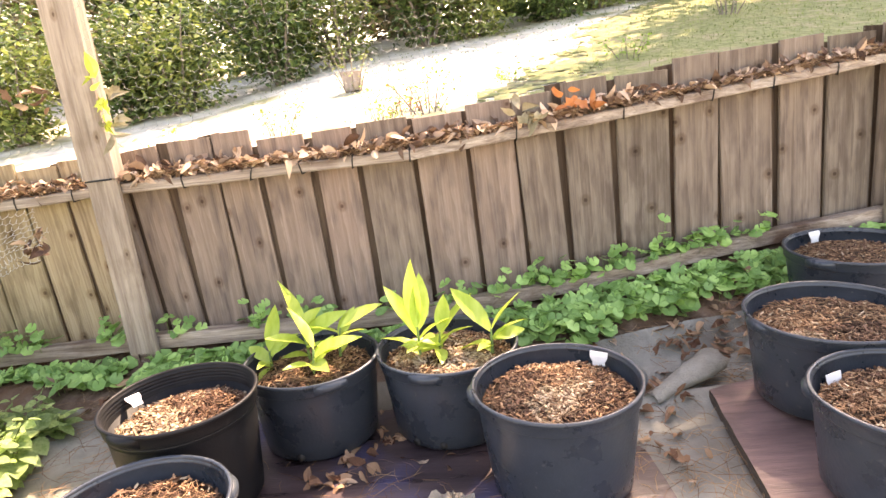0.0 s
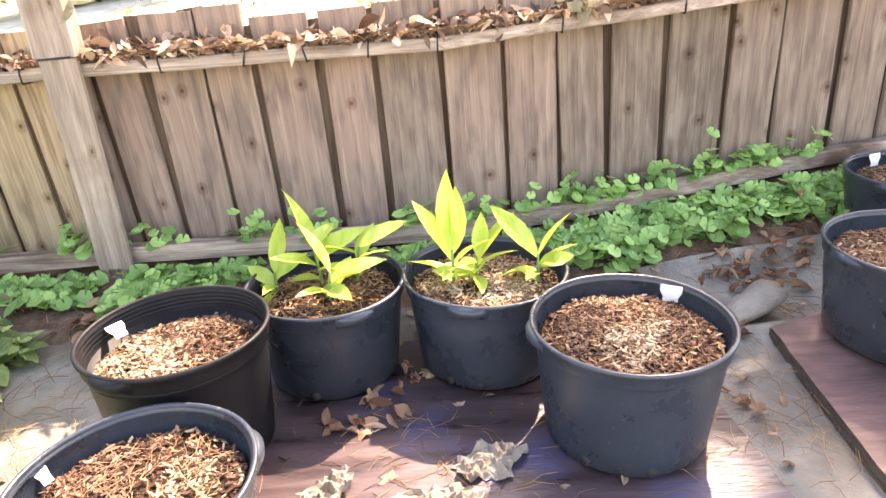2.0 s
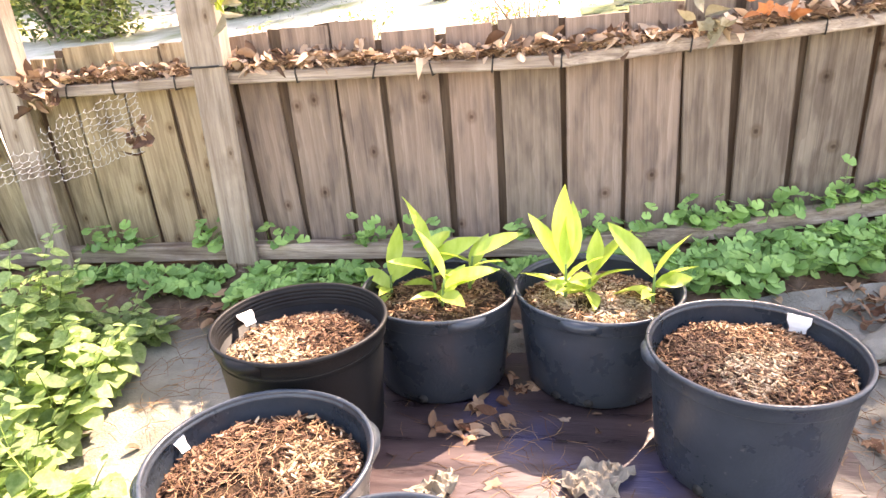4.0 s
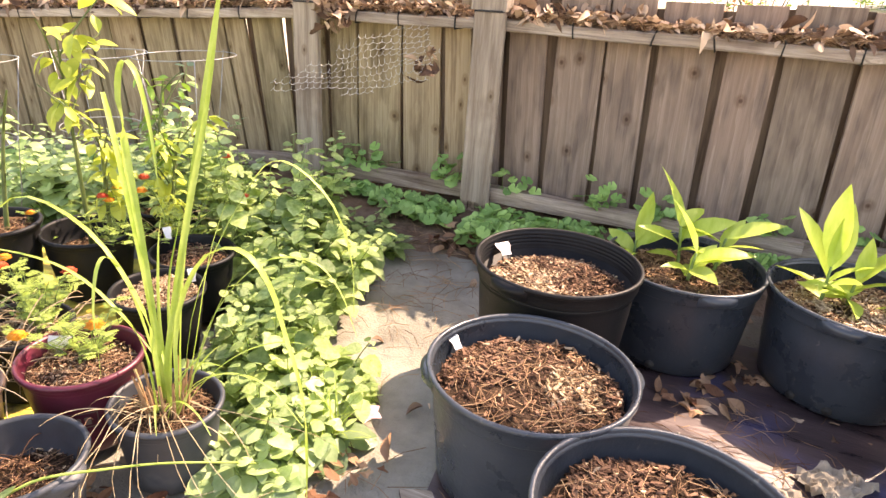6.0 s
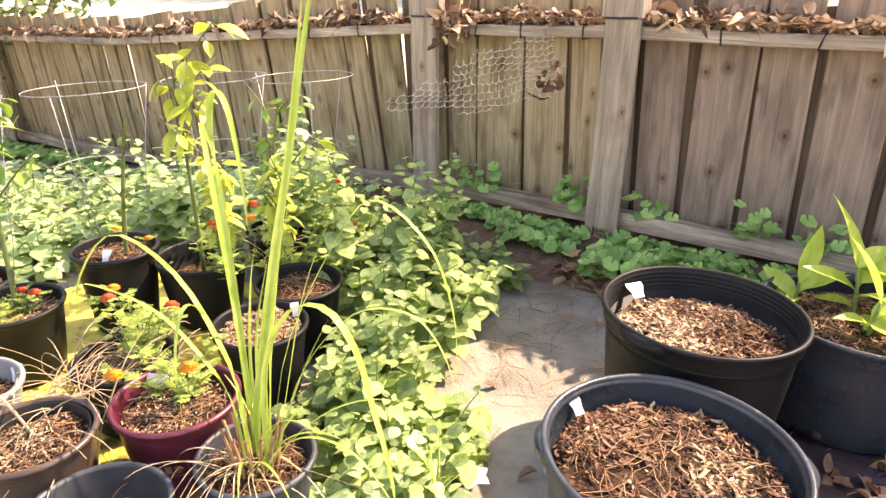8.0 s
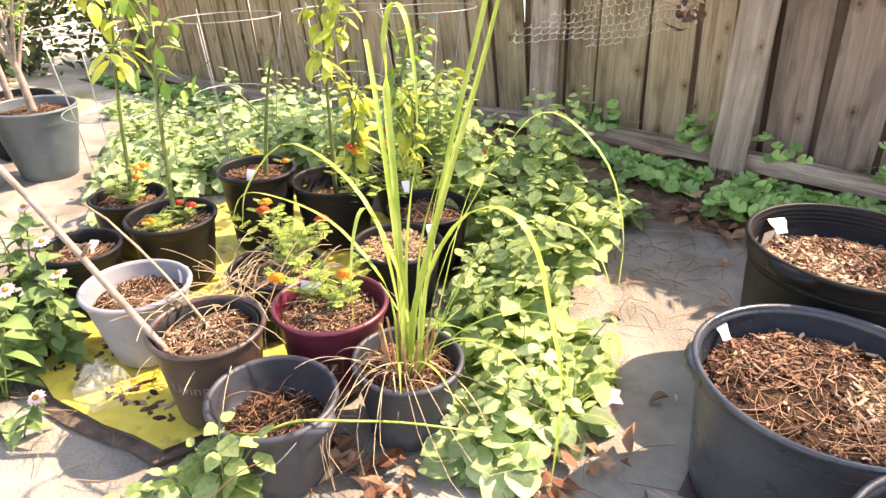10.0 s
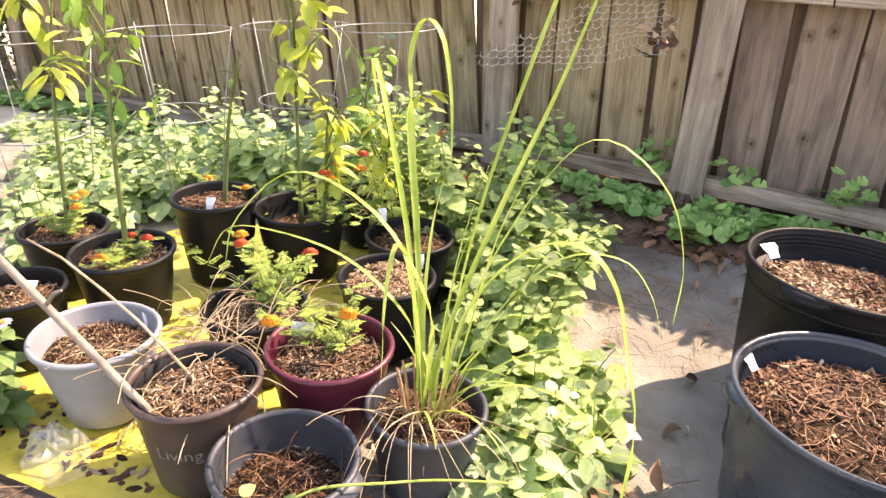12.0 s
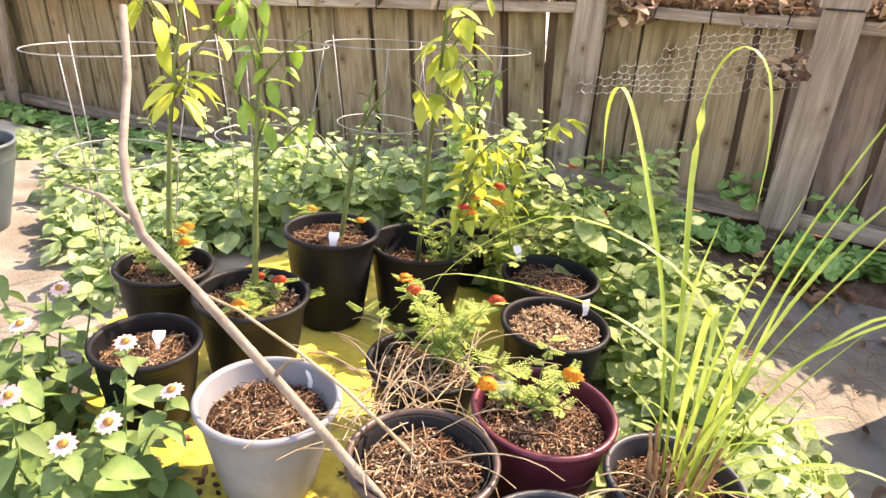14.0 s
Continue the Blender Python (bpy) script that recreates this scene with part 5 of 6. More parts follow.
def lemongrass():
    x, y, z = -1.585, 1.08, 0.165
    plant = thing("lemongrass", "tall clump of arching yellow-green lemongrass", "grass plant", at=(x, y, z))
    shapes = (([(0, 0.01, 0), (0.02, 0.0, 0.15), (0.08, -0.01, 0.35), (0.155, -0.03, 0.55), (0.235, -0.05, 0.75), (0.31, -0.07, 0.98)], 0.021),
              ([(0.02, 0.02, 0), (0.03, 0.04, 0.25), (0.07, 0.05, 0.5), (0.13, 0.05, 0.72), (0.19, 0.04, 0.9), (0.26, 0.02, 1.06)], 0.019),
              ([(-0.02, 0.02, 0), (-0.07, 0.05, 0.35), (-0.11, 0.07, 0.58), (-0.115, 0.075, 0.72), (-0.085, 0.07, 0.785), (-0.04, 0.06, 0.76), (-0.01, 0.05, 0.66), (0.0, 0.045, 0.55)], 0.018),
              ([(-0.03, 0.02, 0), (-0.09, 0.06, 0.3), (-0.18, 0.11, 0.53), (-0.25, 0.15, 0.665), (-0.285, 0.175, 0.68), (-0.3, 0.2, 0.62), (-0.29, 0.21, 0.5)], 0.013),
              ([(0.02, 0.02, 0), (0.06, 0.06, 0.3), (0.155, 0.135, 0.55), (0.245, 0.135, 0.625), (0.355, 0.135, 0.565), (0.405, 0.135, 0.45), (0.41, 0.14, 0.33)], 0.009),
              ([(0.03, 0.0, 0), (0.08, -0.02, 0.28), (0.2, -0.055, 0.47), (0.3, -0.065, 0.52), (0.36, -0.065, 0.47), (0.39, -0.065, 0.38), (0.425, -0.065, 0.26), (0.43, -0.06, 0.12), (0.42, -0.05, -0.02)], 0.016),
              ([(0.03, 0.02, 0), (0.1, 0.05, 0.25), (0.2, 0.1, 0.4), (0.3, 0.14, 0.42), (0.36, 0.16, 0.36), (0.4, 0.17, 0.25)], 0.009),
              ([(-0.01, -0.01, 0), (0.03, -0.04, 0.18), (0.03, -0.06, 0.33), (-0.085, -0.065, 0.47), (-0.285, -0.065, 0.5), (-0.465, -0.065, 0.35), (-0.515, -0.065, 0.23)], 0.012),
              ([(-0.02, -0.01, 0), (0.0, -0.04, 0.2), (-0.03, -0.065, 0.3), (-0.16, -0.065, 0.36), (-0.34, -0.065, 0.36), (-0.5, -0.06, 0.32), (-0.6, -0.05, 0.2)], 0.009),
              ([(-0.01, 0.0, 0), (-0.02, -0.01, 0.2), (-0.02, -0.05, 0.38), (-0.01, -0.1, 0.44), (0.0, -0.14, 0.36), (0.0, -0.15, 0.2)], 0.012),
              ([(0.01, 0.0, 0), (0.03, 0.0, 0.18), (0.05, 0.0, 0.36), (0.1, 0.0, 0.52)], 0.009),
              ([(0.0, 0.03, 0), (0.0, 0.05, 0.2), (0.02, 0.07, 0.4), (0.06, 0.09, 0.58)], 0.008),
              ([(-0.02, 0.03, 0), (-0.05, 0.05, 0.2), (-0.06, 0.08, 0.38), (-0.05, 0.1, 0.5)], 0.008),
              ([(0.03, 0.01, 0), (0.08, 0.02, 0.15), (0.14, 0.03, 0.3), (0.2, 0.04, 0.42)], 0.008),
              ([(0.02, 0.03, 0), (0.05, 0.06, 0.2), (0.08, 0.1, 0.42), (0.14, 0.15, 0.62)], 0.008),
              ([(0.03, -0.01, 0), (0.1, -0.02, 0.12), (0.2, -0.02, 0.2), (0.3, -0.01, 0.2), (0.38, 0.0, 0.12)], 0.008))
    for pts, w in shapes:
        g = Geo()
        blade(g, smooth_path(pts, 22), w * 0.85)
        part("blade", g, M_GRASS, plant)
    rnd = random.Random(8)
    for k in range(9):
        g = Geo()
        az = rnd.uniform(0, 360)
        blade(g, arc_points((rnd.uniform(-0.04, 0.04), rnd.uniform(-0.04, 0.04), 0), az, rnd.uniform(10, 35), rnd.uniform(0.2, 0.4), rnd.uniform(30, 120), 12), 0.006)
        part("blade", g, M_GRASS, plant)
    for k in range(12):
        g = Geo()
        az = rnd.uniform(190, 375)
        blade(g, arc_points((rnd.uniform(-0.05, 0.05), rnd.uniform(-0.05, 0.05), 0), az, rnd.uniform(40, 75), rnd.uniform(0.12, 0.32), rnd.uniform(50, 130), 12), rnd.uniform(0.0018, 0.0035), fold=0.6)
        part("dry_blade", g, M_GRASS_DRY, plant, "dried straw-coloured blade")
    for k in range(14):
        a = k * 0.45
        g = Geo()
        tube(g, arc_points((0.04 * math.cos(a), 0.04 * math.sin(a), -0.02), math.degrees(a), 6, 0.15, 8, 4), 0.0042, 0.003, 5, 0, False)
        part("stalk", g, M_STALK, plant, "reddish stalk base")


lemongrass()


def rosette(g, p, r, rnd):
    """A ruffled double bloom whose tiers run into one another."""
    n, turn, pts = 20, rnd.uniform(0, 6), []
    tiers = ((0.15, -0.2), (0.6, -0.08), (1.0, 0.05), (0.55, 0.22), (0.8, 0.34), (0.4, 0.4), (0.52, 0.52), (0.05, 0.5))
    for q, (rr, z) in enumerate(tiers):
        for j in range(n):
            a = 2 * math.pi * j / n
            w = 1 + 0.16 * math.cos(7 * a + q * 1.9 + turn) + rnd.uniform(-0.06, 0.06)
            pts.append(p + Vector((rr * w * r * math.cos(a), rr * w * r * math.sin(a), r * (z + 0.07 * math.sin(9 * a + q)))))
    g.add(pts, [(k * n + j, k * n + (j + 1) % n, (k + 1) * n + (j + 1) % n, (k + 1) * n + j) for k in range(len(tiers) - 1) for j in range(n)])


def marigold(x, y, z, tall, seed, blooms, label, bushy=14, petal=None):
    rnd = random.Random(seed)
    plant = thing("marigold", label, "flowering plant", "marigolds in pots", (x, y, z))
    gl = Geo()
    tips = []
    for k in range(bushy):
        gs = Geo()
        pts = arc_points((rnd.uniform(-0.02, 0.02), rnd.uniform(-0.02, 0.02), -0.01), rnd.uniform(0, 360), rnd.uniform(8, 50), tall * rnd.uniform(0.6, 1.15), rnd.uniform(0, 45), 7)
        tube(gs, pts, 0.0022, 0.001, 4, 0, False)
        part("stem", gs, M_STEM, plant)
        tips.append(pts[-1])
        for j in range(2, 8):
            for s in (0, 1):
                az = rnd.uniform(0, 6.28)
                d = Vector((math.cos(az), math.sin(az), rnd.uniform(0.0, 0.5))).normalized()
                base = pts[min(j, 7)]
                side = d.cross(Vector((0, 0, 1))).normalized()
                L = rnd.uniform(0.03, 0.052)
                for i in range(7):
                    t = (i + 1) / 7
                    for sgn in (-1, 1):
                        leaf(gl, aim(base + d * (L * t * 0.8), d * 0.7 + side * sgn), 0.0145 * (1.2 - 0.5 * t), 0.0036, 0.1, 0.2, 3)
    part("foliage", gl, M_FERNY, plant)
    tips.sort(key=lambda p: -p.z)
    for k in range(blooms):
        g = Geo()
        p = tips[k % len(tips)]
        rosette(g, p, rnd.uniform(0.016, 0.022), rnd)
        part("bloom", g, petal or (M_ORANGE if rnd.random() < 0.75 else M_REDPETAL), plant, "small ruffled bloom")
    return plant


marigold(-1.9, 1.12, 0.2, 0.16, 1, 2, "ferny marigold with orange blooms in the burgundy pot", 7, M_ORANGE)
marigold(-2.12, 1.16, 0.19, 0.2, 2, 3, "straggly marigold with orange blooms among dry stems", 14)
marigold(-2.56, 1.05, 0.2, 0.12, 3, 3, "low marigold beside a pepper stem", 8)
marigold(-2.92, 1.06, 0.2, 0.14, 4, 3, "small marigold with orange blooms in a black pot", 7)
marigold(-2.62, 1.4, 0.1, 0.22, 5, 4, "marigold with orange and red blooms between pots", 10)
marigold(-2.4, 1.62, 0.17, 0.3, 6, 4, "leggy marigold with small red blooms", 12)
marigold(-2.2, 1.75, 0.2, 0.32, 7, 3, "leggy marigold rising beside the lemon balm", 10, M_REDPETAL)
marigold(-2.8, 1.52, 0.22, 0.1, 8, 2, "sparse marigold in a tall black pot", 6)


def daisies():
    """Pale pink zinnias with broad leaves at the edge of the yellow board."""
    rnd = random.Random(21)
    plants = ((-2.5, 0.62, 0.3, ((-2.39, 0.66, 0.3), (-2.54, 0.683, 0.33))), (-2.42, 0.47, 0.26, ((-2.42, 0.48, 0.29), (-2.4, 0.545, 0.3))), (-2.24, 0.45, 0.08, ((-2.18, 0.49, 0.13),)),
              (-2.62, 0.5, 0.3, ((-2.6, 0.5, 0.29), (-2.74, 0.606, 0.33))), (-2.8, 0.68, 0.34, ((-2.82, 0.733, 0.33), (-2.9, 0.64, 0.4))), (-2.75, 0.45, 0.36, ((-2.85, 0.45, 0.42), (-2.7, 0.4, 0.4))),
              (-2.95, 0.55, 0.36, ((-3.0, 0.55, 0.4),)))
    for x, y, tall, blooms in plants:
        z = ground_z(x, y)
        plant = thing("zinnia", "zinnia with pale pink blooms and broad green leaves", "flowering plant", "zinnias beside the board", (x, y, z))
        gl = Geo()
        stems = [[Vector((0.01 * j, 0.0, 0)), Vector((0.4 * (bx - x), 0.4 * (by - y), 0.5 * bz)), Vector((0.8 * (bx - x), 0.8 * (by - y), 0.8 * bz)), Vector((bx - x, by - y, bz - z))] for j, (bx, by, bz) in enumerate(blooms)]
        stems = [smooth_path(s, 7) for s in stems]
        for j in range(1 if x > -2.3 else 3 if y < 0.52 and x > -2.7 else 6):
            stems.append(arc_points((rnd.uniform(-0.06, 0.06), rnd.uniform(-0.06, 0.06), 0), rnd.uniform(0, 360), rnd.uniform(0, 28), tall * rnd.uniform(0.5, 0.95), rnd.uniform(0, 30), 7))
        for pts in stems:
            gs = Geo()
            tube(gs, pts, 0.003, 0.002, 5, 0, False)
            part("stem", gs, M_STEM, plant)
            for i in range(1, 7):
                for s in (0, 3.14):
                    az = i * 1.57 + s + rnd.uniform(-0.5, 0.5)
                    d = Vector((math.cos(az), math.sin(az), rnd.uniform(-0.4, 0.5)))
                    leaf(gl, aim(pts[i], d, rnd.uniform(-0.4, 0.4)), rnd.uniform(0.06, 0.12) * (1.2 - i * 0.11) * min(1.0, 0.45 + 2 * tall), rnd.uniform(0.026, 0.046) * min(1.0, 0.45 + 2 * tall), 0.3, 0.45, 6)
        part("foliage", gl, M_ZINNIA, plant)
        for bx, by, bz in blooms:
            p = Vector((bx - x, by - y, bz - z))
            m = Matrix.Translation(p) @ Euler((rnd.uniform(0.1, 0.6), rnd.uniform(-0.1, 0.4), 0)).to_matrix().to_4x4()
            g = Geo()
            lathe(g, [(0.001, 0.009), (0.006, 0.0075), (0.0085, 0.003), (0.001, 0.001)], 10)
            bloom = part("bloom", g, M_CENTRE, plant, "pale pink bloom with a brown and yellow centre")
            bloom.matrix_basis = m
            colour = M_PINK if rnd.random() < 0.85 else M_ORANGE
            for k in range(12):
                a = 2 * math.pi * k / 12
                g = Geo()
                leaf(g, aim(Vector((0, 0, 0)), (math.cos(a), math.sin(a), 0.1)), 0.022, 0.0136, 0.15, 0.15, 3)
                part("petal", g, colour, bloom)


daisies()


def pepper(x, y, z, tall, seed, material, label, leaves=26, size=0.07, lean_az=120, lean=4, low=0.45, branches=3):
    rnd = random.Random(seed)
    plant = thing("pepper_plant", label, "vegetable plant", "tall plants in pots", (x, y, z))
    gs, gl = Geo(), Geo()
    main = arc_points((0, 0, -0.02), lean_az, lean, tall, 10, 12)
    tube(gs, main, 0.0085, 0.0035, 6, 0, False)
    spines = [main]
    for k in range(branches):
        i = int(len(main) * (low + (0.95 - low) * k / max(1, branches)))
        b = arc_points(main[i], rnd.uniform(0, 360), rnd.uniform(15, 45), tall * rnd.uniform(0.15, 0.35), 15, 6)
        tube(gs, b, 0.0035, 0.0018, 5, 0, False)
        spines.append(b)
    for k in range(leaves):
        s = rnd.choice(spines)
        t = rnd.uniform(low if s is main else 0.3, 1.0)
        p = s[int(t * (len(s) - 1))]
        az = rnd.uniform(0, 6.283)
        d = Vector((math.cos(az), math.sin(az), rnd.uniform(-1.4, 0.3))).normalized()
        tube(gs, [p, p + d * 0.02], 0.001, 0.001, 3, 0, False)
        gl = Geo()
        leaf(gl, aim(p + d * 0.02, d, rnd.uniform(-0.6, 0.6)), size * rnd.uniform(0.6, 1.2), size * rnd.uniform(0.32, 0.5), 0.25, rnd.uniform(0.1, 0.5), 6)
        part("leaf", gl, material, plant)
    part("stem", gs, M_OLIVE, plant)


pepper(-2.6, 1.07, 0.19, 0.78, 1, M_PEPPER, "tall pepper plant with a bare green stem", 40, 0.065, 100, 2, 0.5, 7)
pepper(-2.92, 1.08, 0.19, 0.74, 2, M_YELLOWLEAF, "pepper plant with drooping yellowing leaves", 36, 0.085, 60, 3, 0.66, 5)
pepper(-2.46, 1.6, 0.17, 0.76, 3, M_YELLOWLEAF, "tall yellowing plant in a deep black pot", 44, 0.085, 320, 3, 0.62, 6)
pepper(-2.36, 1.6, 0.17, 0.52, 4, M_YELLOWLEAF, "yellow-green leafy plant beside a taller stem", 60, 0.065, 330, 8, 0.35, 8)
pepper(-2.3, 1.78, 0.12, 0.5, 6, M_YELLOWLEAF, "bushy yellow-green plant behind the black pots", 70, 0.06, 30, 6, 0.3, 9)
pepper(-2.52, 1.95, 0.17, 0.56, 7, M_PEPPER, "leafy green plant rising inside a cage", 60, 0.055, 80, 5, 0.35, 8)
pepper(-2.62, 1.42, 0.24, 0.52, 5, M_STEM, "thin bare vine with few leaves", 6, 0.04, 40, 6, 0.5, 2)


def cage(x, y, z, rings, label):
    c = thing("tomato_cage", label, "plant cage", "wire tomato cages", (x, y, z))
    for r, h, tilt in rings:
        g = Geo()
        n = 36
        pts = [(r * math.cos(2 * math.pi * k / n), r * math.sin(2 * math.pi * k / n), h + tilt * math.cos(2 * math.pi * k / n)) for k in range(n + 1)]
        tube(g, pts, 0.0022, n=6, cap=False)
        part("ring", g, M_WIRE, c)
    for k in range(3):
        a = 2.094 * k + x
        g = Geo()
        tube(g, [(rings[-1][0] * math.cos(a) * q, rings[-1][0] * math.sin(a) * q, h) for q, h in ((0.35, -0.1), (0.65, rings[0][1] * 0.5), (rings[0][0] / rings[-1][0], rings[0][1]), (1.0, rings[-1][1] + 0.01))], 0.002, n=5)
        part("upright", g, M_WIRE, c)


for x, y, lab in ((-3.13, 1.66, "galvanised wire cage among pale mint"), (-2.98, 2.12, "galvanised wire cage behind the marigolds"), (-2.72, 2.36, "galvanised wire cage round tall lemon balm"), (-3.25, 1.2, "galvanised wire cage round a yellowing plant")):
    cage(x, y, 0.0, ((0.16, 0.44, 0.0), (0.21, 0.735, 0.012)), lab)


def trunk_shrub(x, y, z, tall, seed, label):
    rnd = random.Random(seed)
    plant = thing("potted_shrub", label, "shrub", "potted shrubs", (x, y, z))
    gs, gl = Geo(), Geo()
    tips = []
    base = arc_points((0, 0, -0.02), 200, 6, tall * 0.35, 5, 6)
    tube(gs, base, 0.02, 0.015, 8, 0, False)
    for k in range(5):
        b = arc_points(base[-1 - (k % 2)], 72 * k + 20, rnd.uniform(15, 30), tall * rnd.uniform(0.5, 0.75), 12, 8)
        tube(gs, b, 0.011, 0.004, 6, 0, False)
        for j in range(3):
            c = arc_points(b[3 + j], rnd.uniform(0, 360), rnd.uniform(20, 60), tall * 0.25, 20, 5)
            tube(gs, c, 0.004, 0.0015, 4, 0, False)
            tips += c[1:]
        tips += b[4:]
    for p in tips * 3:
        az = rnd.uniform(0, 6.283)
        d = Vector((math.cos(az), math.sin(az), rnd.uniform(-0.3, 0.8))).normalized()
        leaf(gl, aim(p, d, rnd.uniform(-0.5, 0.5)), rnd.uniform(0.025, 0.045), rnd.uniform(0.01, 0.018), 0.2, 0.2, 3)
    part("trunk", gs, M_STICK, plant)
    part("foliage", gl, M_PEPPER, plant)


trunk_shrub(-4.28, 1.24, ground_z(-4.28, 1.24) + 0.32, 0.75, 3, "bare-trunked shrub with sparse small leaves in a slate pot")
trunk_shrub(-4.35, 0.86, ground_z(-4.35, 0.86) + 0.32, 0.7, 4, "thin shrub with glossy leaves in a taupe pot")
trunk_shrub(-4.9, 1.32, ground_z(-4.9, 1.32) + 0.28, 0.9, 5, "yellow-green shrub in a black pot")

# sticks leaning out of the brown pot
g = Geo()
tube(g, [(-1.945, 0.728, 0.2), (-2.02, 0.697, 0.293), (-2.14, 0.65, 0.44), (-2.25, 0.61, 0.565), (-2.32, 0.583, 0.64), (-2.345, 0.585, 0.69), (-2.38, 0.61, 0.75), (-2.43, 0.665, 0.84), (-2.46, 0.69, 0.93)], 0.0082, 0.0056, 8)
stick = tagged(part("stick", g, M_STICK), "bare pale stick leaning from a brown pot", "stick")
for pts, r in (([(-2.14, 0.65, 0.44), (-2.12, 0.66, 0.47), (-2.09, 0.66, 0.485)], 0.0045), ([(-2.33, 0.583, 0.65), (-2.4, 0.58, 0.68), (-2.5, 0.59, 0.67)], 0.0035)):
    g = Geo()
    tube(g, pts, r, 0.0025, 6)
    part("twig", g, M_STICK, stick)
g = Geo()
tube(g, [(-1.95, 0.83, 0.215), (-2.045, 0.821, 0.278), (-2.135, 0.813, 0.33), (-2.229, 0.805, 0.369), (-2.359, 0.793, 0.413), (-2.48, 0.783, 0.426)], 0.004, 0.0025, 6)
tagged(part("stick", g, M_DRYSTEM), "thin dry yellowish stick across the pots", "stick")


def tangle(x, y, z, r, n, seed, label, material=None):
    rnd = random.Random(seed)
    g = Geo()
    for k in range(n):
        a = rnd.uniform(0, 6.283)
        pts = arc_points((x + rnd.uniform(-r, r) * 0.5, y + rnd.uniform(-r, r) * 0.5, z), math.degrees(a), rnd.uniform(35, 80), rnd.uniform(0.1, 0.28), rnd.uniform(30, 120), 8)
        tube(g, pts, 0.0019, 0.001, 4, 0, False)
    tagged(part("dry_stems", g, material or M_DRYSTEM), label, "dry stems", kind="stuff")


tangle(-2.05, 0.9, 0.2, 0.22, 62, 3, "tangle of dry straw-coloured stems over the brown pot")
tangle(-2.14, 1.1, 0.18, 0.24, 64, 4, "tangle of dry marigold stems in a black pan")
tangle(-2.42, 1.85, 0.2, 0.15, 26, 5, "dry hanging stems of a withered plant")
def hanging_roots(x, y, z, n, seed):
    """Thin pale straws that spill over the rim of the lemongrass pot to the ground."""
    rnd = random.Random(seed)
    g = Geo()
    for k in range(n):
        a = rnd.uniform(-1.9, 0.4)
        r = rnd.uniform(0.16, 0.34)
        p0 = Vector((x + 0.03 * math.cos(a), y + 0.03 * math.sin(a), z - 0.01))
        p1 = Vector((x + 0.1 * math.cos(a), y + 0.1 * math.sin(a), z + rnd.uniform(0.03, 0.08)))
        p2 = Vector((x + r * math.cos(a + 0.2), y + r * math.sin(a + 0.2), z - rnd.uniform(0.0, 0.06)))
        p3 = Vector((x + (r + 0.04) * math.cos(a + 0.4), y + (r + 0.04) * math.sin(a + 0.4), max(0.02, z - rnd.uniform(0.04, 0.17))))
        tube(g, smooth_path((p0, p1, p2, p3), 9), 0.0012, 0.0007, 4, 0, False)
    tagged(part("dry_stems", g, M_GRASS_DRY), "pale dry straws spilling over the lemongrass pot", "dry stems", kind="stuff")


hanging_roots(-1.585, 1.08, 0.19, 11, 9)
tangle(-1.68, 0.8, 0.14, 0.14, 12, 6, "fine dry stems in the charcoal bucket", M_CHIP_DARK)
g = Geo()
tube(g, smooth_path([(-1.74, 0.72, 0.14), (-1.65, 0.725, 0.19), (-1.594, 0.778, 0.222), (-1.517, 0.849, 0.222), (-1.453, 0.946, 0.19), (-1.374, 1.081, 0.12), (-1.36, 1.167, 0.05)], 20), 0.0032, 0.0022, 6)
tagged(part("fallen_stalk", g, M_GRASS), "long yellow stalk lying across the bucket", "plant stalk")


def ivy_leaf(g, p, d, s, roll):
    """A round scalloped leaf with a notch at its stalk and a dished middle."""
    m = aim(p, d, roll)
    pts = [m @ Vector((0, s * 0.3, -s * 0.16))]
    for q in range(13):
        a = -2.95 + 5.9 * q / 12
        rr = s * (1.0 + (0.08 if q % 2 else -0.06))
        pts.append(m @ Vector((rr * math.sin(a), s * 0.35 + rr * math.cos(a), s * 0.07 * math.cos(a * 2))))
    g.add(pts, [(0, q + 1, q + 2) for q in range(12)])


# stretches along the fence: from, to, leaves, width of the strip before the rail, clumps behind the rail
IVY = ((-7.0, -4.6, 520, 0.5, ()), (-4.6, -3.0, 420, 0.4, ()), (-2.35, -1.9, 80, 0.16, (-2.1, -2.28)), (-1.9, -1.6, 90, 0.26, (-1.74, -1.68)), (-1.5, -1.1, 190, 0.3, (-1.4,)),
       (-1.1, -0.5, 110, 0.16, (-1.02, -0.72)), (-0.5, 0.2, 150, 0.16, (-0.32, -0.05, 0.12)), (0.2, 1.1, 460, 0.3, (0.3, 0.38, 0.47, 0.58, 0.7, 0.82, 0.92, 1.0, 1.06)), (1.1, 2.0, 520, 0.36, (1.12, 1.2, 1.42)), (2.0, 2.7, 320, 0.34, (2.2, 2.5)))


